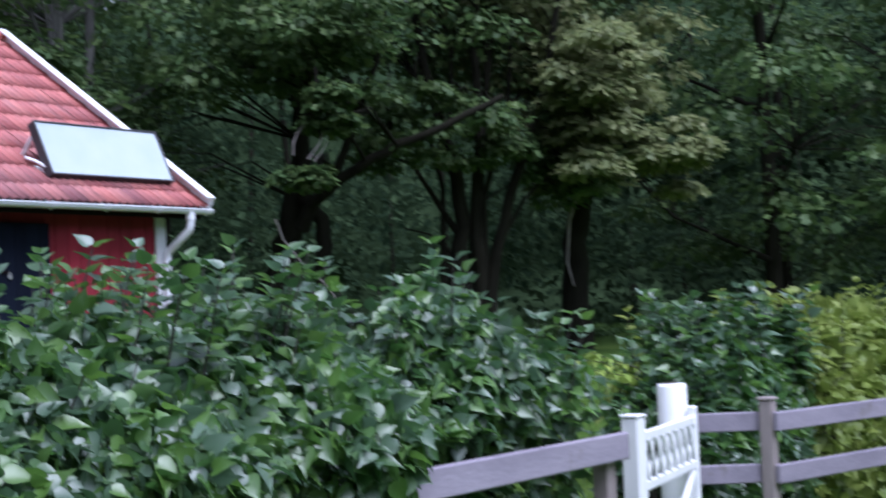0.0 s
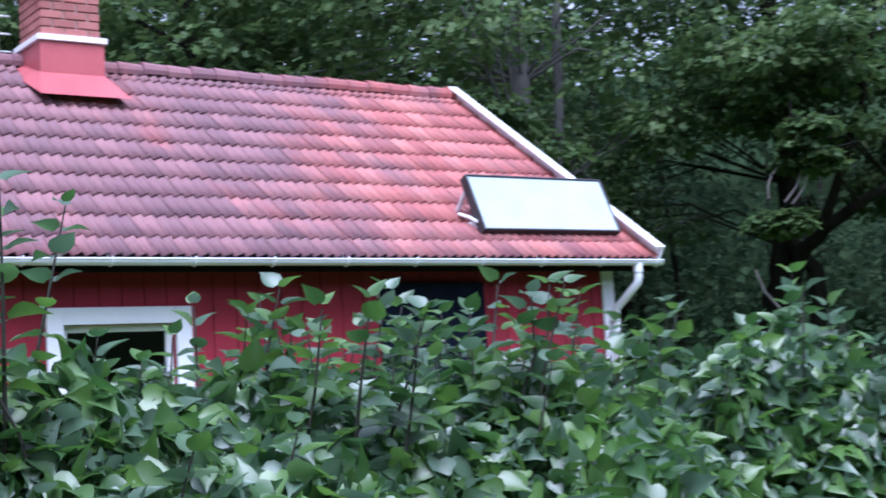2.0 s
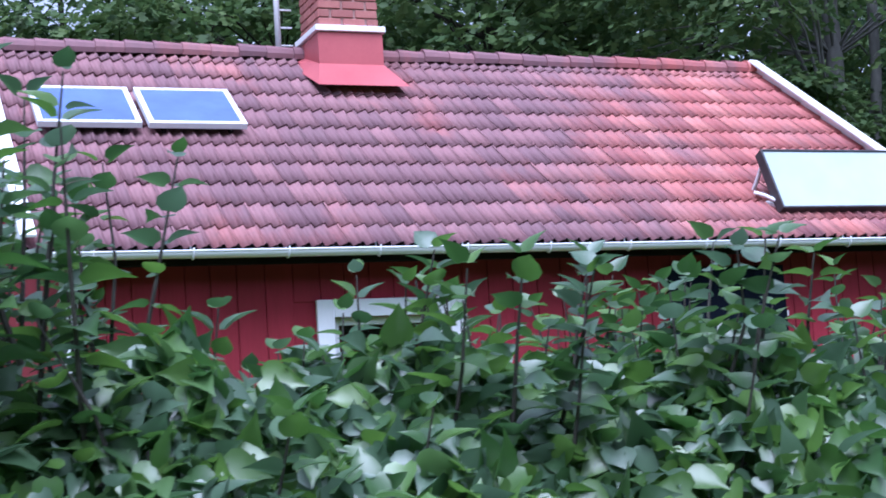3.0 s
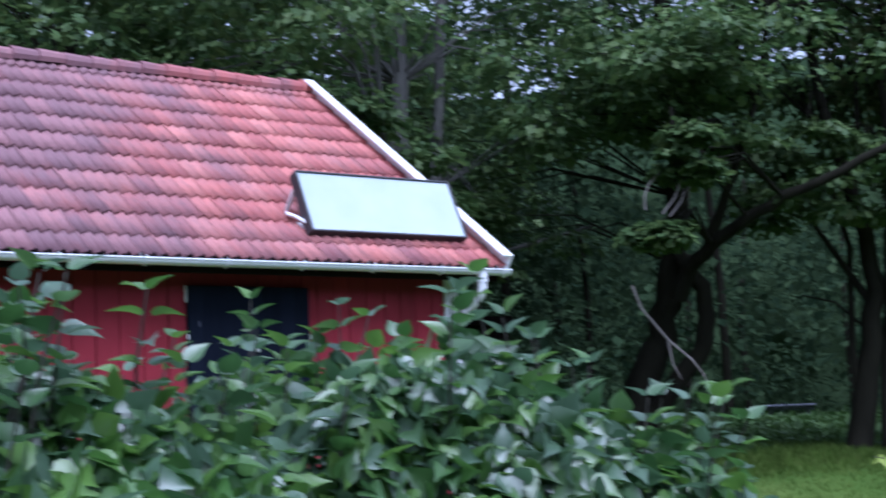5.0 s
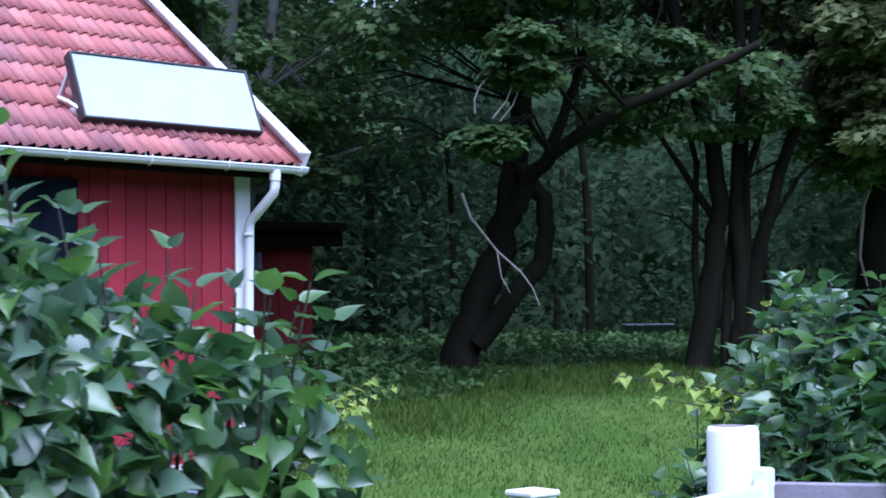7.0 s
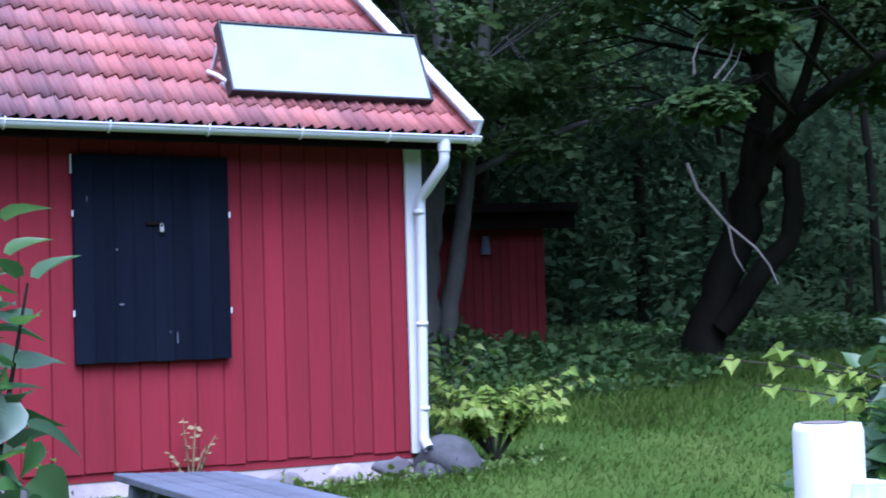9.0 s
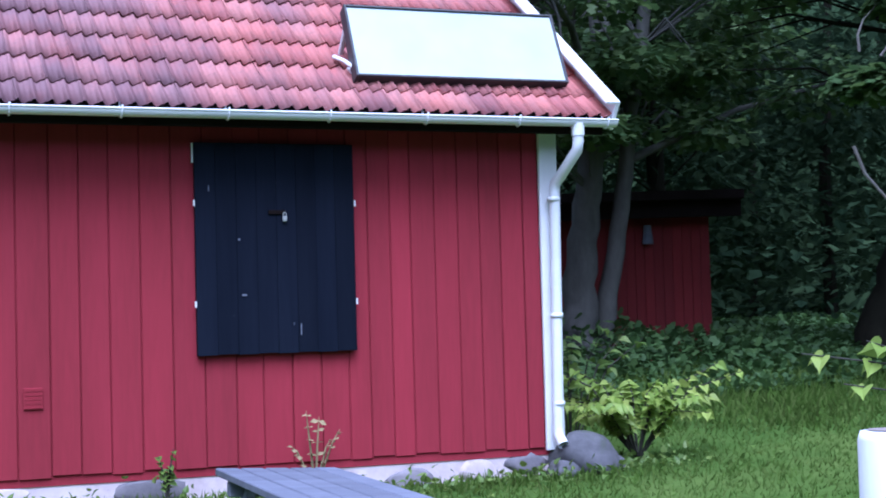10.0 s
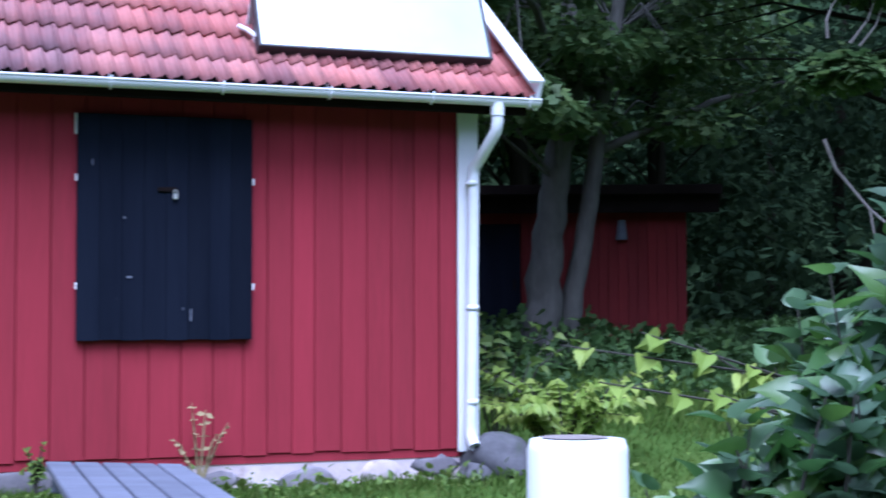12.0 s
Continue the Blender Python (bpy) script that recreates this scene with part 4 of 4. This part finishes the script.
def tree(name, label, limbs, sprays, mat, bark, size, seed, per=150, extra=()):
    """limbs: polylines with a radius at each end; sprays: boxes of centres (lo, hi, count, radius)."""
    rng = np.random.default_rng(seed)
    t = thing(name, label, "tree", limbs[0][0][0])
    tubes = []
    for pts, r0, r1 in limbs:
        n = len(pts)
        fine = []
        for i in range(n - 1):
            for s in (0, 0.33, 0.66):
                fine.append(Vector(pts[i]).lerp(Vector(pts[i + 1]), s) + Vector(rng.normal(0, 0.12 * r0, 3)))
        fine.append(Vector(pts[-1]))
        k = len(fine)
        tubes.append(tube(fine, [r0 + (r1 - r0) * (i / (k - 1)) ** 0.8 for i in range(k)], 10 if r0 > 0.1 else 6, False))
    rows = []
    hub = [Vector(p) for pts, r0, r1 in limbs if r0 > 0.05 for p in pts[1:]]
    for lo, hi, count, rad in sprays:
        for j in range(count):
            c = Vector([rng.uniform(a, b) for a, b in zip(lo, hi)])
            r = rad * rng.uniform(0.6, 1.25)
            rows.append(spray(rng, c, r, int(per * (r / rad) ** 1.5), size))
            near = min(hub, key=lambda h: (h - c).length + max(0, h.z - c.z))
            if (near - c).length < 4.5:
                tubes.append(tube([near, near.lerp(c, 0.5) + Vector((0, 0, 0.3)), c], [0.022, 0.014, 0.005], 4, False))
    part("trunk", merge(tubes), bark, t, "", True)
    part("crown", leaves("crown", np.concatenate(rows), mat, MAPLE, MAPLE_F), mat, t)
    for nm, pts, r, m in extra:
        part(nm, tube(pts, [r * (1 - 0.7 * i / (len(pts) - 1)) for i in range(len(pts))], 6, False), m, t, "bare pale dead branch")
    return t


tree("maple_tree", "twin-stemmed maple with grey bark in front of the shed",
     [([(2.66, 4.95, 0.5), (2.6, 4.96, 1.3), (2.6, 4.96, 1.75), (2.67, 4.91, 2.2), (2.74, 4.86, 2.7), (2.83, 4.75, 3.5), (2.9, 4.8, 5.5), (3.0, 5.0, 8)], 0.22, 0.09),
      ([(2.8, 4.98, 0.5), (2.86, 4.96, 1.2), (2.97, 4.9, 1.9), (3.05, 4.82, 2.5), (3.12, 4.75, 3.1), (3.3, 4.7, 4.2), (3.8, 5.0, 7.5)], 0.125, 0.06),
      ([(2.85, 4.8, 3.5), (2.1, 3.9, 4.2), (1.5, 3.1, 4.3)], 0.06, 0.02), ([(3.1, 4.75, 3.0), (4.2, 4.4, 3.5), (5.2, 4.0, 3.8)], 0.05, 0.02)],
     # last spray box: unseen upper crown added to shade what lies below
     [((0.4, 2.9, 3.0), (2.7, 4.4, 4.9), 24, 0.46), ((2.0, 4.2, 3.3), (3.8, 5.0, 4.3), 14, 0.42), ((0.6, 2.6, 4.7), (6.0, 7.5, 9), 80, 0.9), ((0.2, 3.5, 8.5), (5.5, 7.5, 11.5), 24, 1.1)], CANOPY, BARK_PALE, 0.12, 41, 150)
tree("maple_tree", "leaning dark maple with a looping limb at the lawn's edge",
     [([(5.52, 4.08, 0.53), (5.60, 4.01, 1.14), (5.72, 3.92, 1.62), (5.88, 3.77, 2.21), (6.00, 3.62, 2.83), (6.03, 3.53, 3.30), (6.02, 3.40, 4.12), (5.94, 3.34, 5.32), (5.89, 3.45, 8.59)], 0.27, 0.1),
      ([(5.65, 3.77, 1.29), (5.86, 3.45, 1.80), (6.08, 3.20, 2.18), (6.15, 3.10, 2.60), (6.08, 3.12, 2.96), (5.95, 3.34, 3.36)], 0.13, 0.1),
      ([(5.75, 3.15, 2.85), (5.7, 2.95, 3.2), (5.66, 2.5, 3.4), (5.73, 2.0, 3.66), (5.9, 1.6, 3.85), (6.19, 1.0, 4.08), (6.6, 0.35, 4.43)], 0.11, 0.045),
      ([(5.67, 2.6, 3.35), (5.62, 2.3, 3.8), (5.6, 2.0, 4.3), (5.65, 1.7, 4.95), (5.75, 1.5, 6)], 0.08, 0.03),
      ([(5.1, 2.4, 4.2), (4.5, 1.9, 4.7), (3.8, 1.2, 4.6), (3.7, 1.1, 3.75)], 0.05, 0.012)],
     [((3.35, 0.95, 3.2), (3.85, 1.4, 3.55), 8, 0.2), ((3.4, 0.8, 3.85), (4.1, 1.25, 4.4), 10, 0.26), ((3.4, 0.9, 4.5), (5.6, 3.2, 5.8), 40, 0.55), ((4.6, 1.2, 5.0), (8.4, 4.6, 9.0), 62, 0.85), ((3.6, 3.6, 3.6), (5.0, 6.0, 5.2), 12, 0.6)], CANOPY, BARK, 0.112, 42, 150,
     [("dead_branch", [(3.87, 2.0, 2.85), (3.95, 1.96, 2.6), (4.17, 1.81, 2.26), (4.36, 1.66, 2.04), (4.45, 1.59, 1.88), (4.51, 1.55, 1.7)], 0.017, TWIG),
      ("dead_branch", [(4.17, 1.81, 2.26), (4.21, 1.79, 1.99), (4.28, 1.74, 1.83)], 0.012, TWIG),
      ("dead_branch", [(3.46, 1.32, 3.55), (3.43, 1.29, 3.68), (3.46, 1.25, 3.8), (3.54, 1.15, 3.93)], 0.013, TWIG), ("dead_branch", [(3.59, 1.21, 3.5), (3.67, 1.1, 3.66), (3.7, 1.04, 3.81)], 0.013, TWIG),
      ("dead_branch", [(3.64, 1.16, 3.47), (3.72, 1.06, 3.62), (3.75, 1.02, 3.75)], 0.01, TWIG)])
stems2 = [([(7.7, 2.26, 0.7), (7.73, 2.23, 0.98), (7.83, 2.1, 1.92), (7.9, 1.95, 2.89), (7.67, 2.04, 4.07), (7.34, 2.17, 5.11), (7.0, 2.3, 7.5)], 0.2, 0.05),
          ([(8.0, 1.9, 0.6), (8.0, 1.88, 0.9), (8.06, 1.81, 1.91), (8.0, 1.8, 3.02), (7.91, 1.65, 4.39), (7.9, 1.6, 7.5)], 0.16, 0.05),
          ([(8.05, 1.85, 0.6), (8.07, 1.8, 1.02), (8.18, 1.62, 2.46), (8.32, 1.26, 3.69), (8.45, 0.83, 4.69), (8.7, 0.5, 7)], 0.13, 0.04),
          ([(7.95, 2.0, 0.7), (8.0, 1.95, 2.2), (8.12, 1.75, 3.6), (8.2, 1.6, 6)], 0.08, 0.04),
          ([(7.86, 2.02, 2.68), (7.65, 2.22, 3.18), (7.39, 2.44, 3.74), (7.22, 2.62, 3.85)], 0.06, 0.02),
          ([(7.9, 1.95, 2.9), (7.78, 2.1, 3.8), (7.85, 2.0, 5.5)], 0.06, 0.03), ([(7.8, 2.15, 0.8), (7.7, 2.2, 2.2), (7.75, 2.2, 3.4), (7.5, 2.4, 5)], 0.06, 0.03), ([(8.1, 1.75, 1.6), (8.05, 1.7, 3.2), (8.35, 1.4, 4.6), (8.4, 1.3, 6)], 0.06, 0.03), ([(8.2, 1.6, 2.5), (8.5, 1.3, 3.2), (8.9, 0.9, 3.7)], 0.045, 0.015), ([(8.0, 1.8, 3.0), (8.1, 1.7, 4.2), (8.3, 1.5, 6)], 0.055, 0.03), ([(7.85, 2.1, 2.4), (7.6, 2.35, 2.75), (7.3, 2.6, 2.85)], 0.025, 0.01)]
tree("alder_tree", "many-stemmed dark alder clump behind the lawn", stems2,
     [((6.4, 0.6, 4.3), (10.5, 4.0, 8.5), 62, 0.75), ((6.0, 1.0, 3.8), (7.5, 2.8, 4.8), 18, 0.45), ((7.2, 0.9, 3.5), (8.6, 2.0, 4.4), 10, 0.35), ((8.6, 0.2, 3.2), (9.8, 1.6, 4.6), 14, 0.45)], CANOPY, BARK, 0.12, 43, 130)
tree("maple_tree", "maple with pale foliage and a bare dead branch beside the lawn",
     [([(10.4, 1.6, 0.4), (10.4, 1.6, 1.6), (10.42, 1.6, 2.6), (10.56, 1.4, 3.5), (10.67, 1.25, 5.2), (10.5, 1.3, 8)], 0.26, 0.11),
      ([(10.55, 1.4, 3.4), (9.9, 1.2, 4.3), (9.2, 0.9, 4.9)], 0.08, 0.02)],
     [((7.9, -0.3, 4.3), (9.2, 0.6, 5.5), 16, 0.4), ((9.4, -0.8, 3.3), (10.7, 0.3, 4.4), 14, 0.35), ((8.3, 0.0, 3.5), (10.9, 1.7, 5.8), 60, 0.45), ((8.2, 0.2, 5.4), (13.0, 3.4, 9.5), 75, 0.85)], CANOPY_PALE, BARK, 0.13, 44, 165,
     [("dead_branch", [(10.13, 1.31, 3.45), (10.03, 1.45, 2.95), (10.0, 1.5, 2.3), (10.05, 1.43, 1.94)], 0.035, TWIG),
      ("dead_branch", [(8.65, 1.69, 5.0), (8.7, 1.62, 4.6), (8.81, 1.47, 4.46), (8.88, 1.36, 4.77)], 0.022, TWIG)])
for k, (x, y, lo, hi, rad, pale) in enumerate(((1.2, 10.5, 3.8, 9.5, 2.6, 0), (-2.6, 12.5, 4.4, 8.4, 2.4, 0), (-6.8, 17.0, 5.0, 9.0, 2.6, 0), (-12.0, 18.0, 4.5, 9.0, 3.0, 0), (5.2, 11.9, 4.0, 10, 2.6, 0), (-0.6, 16.5, 5.0, 11.5, 3.0, 0), (4.0, 17.0, 5.0, 12, 3.0, 0), (8.5, 14.0, 4.5, 11.5, 2.8, 0), (15.5, 0.5, 2.6, 10, 3.0, 0), (18.5, -2.5, 2.2, 10, 3.2, 0))):
    g = ground_z(x, y)
    tree("maple_tree", "leafy maple behind the cottage" if x < 6 else "dark leafy maple at the edge of the woods",
         [([(x, y, g - 0.2), (x + 0.1, y, lo - 1), (x, y, lo + 2), (x - 0.1, y, hi - 1)], 0.22, 0.08)] + [([(x, y, lo - 0.3 + 0.9 * j), (x + rad * 0.6 * math.cos(j * 2.1 + k), y + rad * 0.6 * math.sin(j * 2.1 + k), lo + 0.6 + 0.9 * j)], 0.07, 0.02) for j in range(5)],
         [((x - rad, y - rad, lo), (x + rad, y + rad, hi), 120 if x < 6 else 85, 0.95)], CANOPY_PALE if pale else CANOPY, BARK, 0.17, 60 + k, 105)


def make_woods():
    """The dark wood beyond: trunks and foliage to the distance."""
    rng = np.random.default_rng(77)
    rows = []
    for k in range(860):
        a = rng.uniform(-0.75, 1.85)
        dist = rng.uniform(21, 46)
        x, y = -3 + dist * math.sin(a), -6 + dist * math.cos(a)
        thin = a < 0.12
        z = rng.uniform(0.8, 14.0) if not thin else rng.uniform(0.8, 8.0)
        if 300 < k < 400:
            a, z = rng.uniform(0.0, 1.45), rng.uniform(3, 8)
            x, y = -3 + dist * math.sin(a), -6 + dist * math.cos(a)
        if 400 < k < 640:
            dist = rng.uniform(27, 40)
            x, y, z = -3 + dist * math.sin(a), -6 + dist * math.cos(a), rng.uniform(0.6, 5.5)
        if k >= 640:
            a = rng.uniform(-0.75, 0.7)
            x, y, z = -3 + dist * math.sin(a), -6 + dist * math.cos(a), rng.uniform(5, 7.6 + 0.12 * dist)
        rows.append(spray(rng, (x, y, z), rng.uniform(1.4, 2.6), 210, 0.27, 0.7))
    tagged(part("far_woods", leaves("far_woods", np.concatenate(rows), WOODS, DIAMOND, DIAMOND_F), WOODS), "dense woods behind the lawn and cottage, leaves coloured dark for shade", "woods", kind="stuff")
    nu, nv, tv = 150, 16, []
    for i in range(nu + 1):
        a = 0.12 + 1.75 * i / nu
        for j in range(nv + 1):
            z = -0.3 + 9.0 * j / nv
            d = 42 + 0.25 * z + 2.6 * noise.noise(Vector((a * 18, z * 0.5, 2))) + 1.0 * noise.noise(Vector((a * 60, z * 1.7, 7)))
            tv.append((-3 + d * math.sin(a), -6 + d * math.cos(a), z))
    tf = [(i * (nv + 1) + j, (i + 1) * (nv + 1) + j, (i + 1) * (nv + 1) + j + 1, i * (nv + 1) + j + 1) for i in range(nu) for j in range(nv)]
    tagged(part("thicket", raw("thicket", tv, tf), WOODS, None, "", True), "dense thicket sheet coloured dark for shade between the far trunks", "woods", kind="stuff")
    tr = []
    for k in range(60):
        a, dist = rng.uniform(-0.7, 1.8), rng.uniform(22, 44)
        x, y = -3 + dist * math.sin(a), -6 + dist * math.cos(a)
        r = rng.uniform(0.06, 0.16)
        tr.append(tube([(x, y, 0), (x + rng.normal(0, 0.2), y, 4), (x + rng.normal(0, 0.5), y, 10)], [r, r * 0.8, r * 0.4], 7, False))
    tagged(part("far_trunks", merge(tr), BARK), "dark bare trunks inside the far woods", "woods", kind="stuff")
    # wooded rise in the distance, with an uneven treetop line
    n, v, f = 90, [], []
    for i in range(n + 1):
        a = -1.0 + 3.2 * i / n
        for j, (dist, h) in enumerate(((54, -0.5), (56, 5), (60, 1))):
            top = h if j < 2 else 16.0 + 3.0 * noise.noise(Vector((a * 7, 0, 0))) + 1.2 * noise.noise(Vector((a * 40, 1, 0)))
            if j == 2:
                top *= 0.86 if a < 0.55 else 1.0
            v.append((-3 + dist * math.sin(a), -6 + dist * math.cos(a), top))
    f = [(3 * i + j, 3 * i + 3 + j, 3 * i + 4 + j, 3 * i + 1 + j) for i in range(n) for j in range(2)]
    # unseen ring behind the camera, added to block low sky light
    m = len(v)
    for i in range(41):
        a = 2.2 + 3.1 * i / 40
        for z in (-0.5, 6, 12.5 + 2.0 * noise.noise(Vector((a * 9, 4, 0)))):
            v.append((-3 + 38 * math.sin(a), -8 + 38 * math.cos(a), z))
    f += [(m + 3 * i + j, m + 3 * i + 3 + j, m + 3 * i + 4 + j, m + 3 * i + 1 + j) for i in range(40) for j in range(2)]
    tagged(part("backdrop", raw("backdrop", v, f), WOODS), "far dark wooded rise closing the view, plus an unseen ring blocking low light", "backdrop", kind="structure")


make_woods()


# ---- roof tiles, the pieces of the roof ----
def make_roof():
    up = Vector((0, -math.sin(SLOPE), math.cos(SLOPE)))
    bed = []
    for back in (False, True):
        a, b = roof_at(0, 0.02, -0.05, back), roof_at(0, SLEN, -0.05, back)
        n = up if not back else Vector((0, math.sin(SLOPE), math.cos(SLOPE)))
        m = (a + b) / 2
        bed.append(beam((VL + 0.02, m.y, m.z), (VR - 0.02, m.y, m.z), SLEN - 0.02, 0.03, 0, n))
    roof = part("roof", merge(bed), DARK, house, "red double-wave clay tile roof")
    waves, rows = 2, 11
    cols = 39
    w = (VR - VL - 0.05) / cols
    run = 0.343
    starts = [-0.05] + [0.23 + run * q for q in range(rows - 1)]

    def profile(s):
        f = (s * waves) % 1.0
        return 0.0135 * math.cos(2 * math.pi * f) + 0.006 * math.sin(4 * math.pi * f) + 0.002 * math.sin(6 * math.pi * f)
    n = 16
    vs = []
    for e, (yy, lift) in enumerate(((0.0, 0.011), (run + 0.02, -0.002))):
        for i in range(n + 1):
            vs.append((w * i / n, yy, profile(i / n) + lift))
    for i in range(n + 1):
        vs.append((w * i / n, 0.004, profile(i / n) + 0.004))
    k = n + 1
    fs = [(i, i + 1, k + i + 1, k + i) for i in range(n)] + [(2 * k + i, 2 * k + i + 1, i + 1, i) for i in range(n)]
    share = (SLEN - starts[-1] - 0.015) / (run + 0.02)
    top_vs = [(a, b * share, c) for a, b, c in vs]
    tile, top_tile = raw("tile", vs, fs, TILE), raw("tile", top_vs, fs, TILE)
    for me in (tile, top_tile):
        me.polygons.foreach_set("use_smooth", [i < n for i in range(len(fs))])
    rng = random.Random(6)
    rest_v, rest_f = [], []
    made = 0
    for c in range(cols - 1, -1, -1):
        for r in range(rows):
            x = VL + 0.025 + c * w
            o = roof_at(x, starts[r], 0.0)
            m = Matrix.Translation(o) @ Matrix.Rotation(SLOPE, 4, 'X') @ Matrix.Rotation(radians(rng.uniform(-0.7, 0.7)), 4, 'Z') @ Matrix.Translation((0, 0, rng.uniform(-0.002, 0.003)))
            if made < 300:
                ob = new("tile", top_tile if r == rows - 1 else tile)
                ob.parent = roof
                ob.matrix_basis = m
                made += 1
            else:
                b = len(rest_v)
                rest_v += [m @ Vector(v) for v in (top_vs if r == rows - 1 else vs)]
                rest_f += [tuple(b + i for i in f) for f in fs]
    me = raw("tile_field", rest_v, rest_f, TILE_FIELD)
    me.polygons.foreach_set("use_smooth", [i % len(fs) < n for i in range(len(me.polygons))])
    ob = part("tile_field", me, TILE_FIELD, roof, "weathered darker red tiles")
    tagged(ob, kind="stuff")
    bv, bf = [], []
    for c in range(cols):
        for r in range(rows):
            o = roof_at(VL + 0.025 + c * w, starts[r], 0.0, True)
            m = Matrix.Translation(o + Vector((w, 0, 0))) @ Matrix.Rotation(math.pi, 4, 'Z') @ Matrix.Rotation(SLOPE, 4, 'X')
            b = len(bv)
            bv += [m @ Vector(v) for v in (top_vs if r == rows - 1 else vs)]
            bf += [tuple(b + i for i in f) for f in fs]
    tagged(part("tile_field", raw("tile_field", bv, bf, TILE_FIELD), TILE_FIELD, roof), kind="stuff")
    x = VL
    while x < VR - 0.05:
        bm = bmesh.new()
        A, B, A2, B2 = [], [], [], []
        sag = rng.uniform(-0.006, 0.008)
        for i in range(9):
            a = math.radians(-25 + 230 * i / 8)
            for lst, xx, rr in ((A, x, 0.092), (B, min(x + 0.27, VR), 0.074), (A2, x, 0.07), (B2, min(x + 0.27, VR), 0.058)):
                lst.append(bm.verts.new((xx, RY + rr * math.cos(a), RZ + 0.012 + sag + rr * math.sin(a))))
        for i in range(8):
            bm.faces.new((A[i], B[i], B[i + 1], A[i + 1]))
            bm.faces.new((A[i], A[i + 1], A2[i + 1], A2[i]))
        bmesh.ops.recalc_face_normals(bm, faces=bm.faces[:])
        part("ridge_tile", bm, TILE, roof)
        x += 0.24


make_roof()
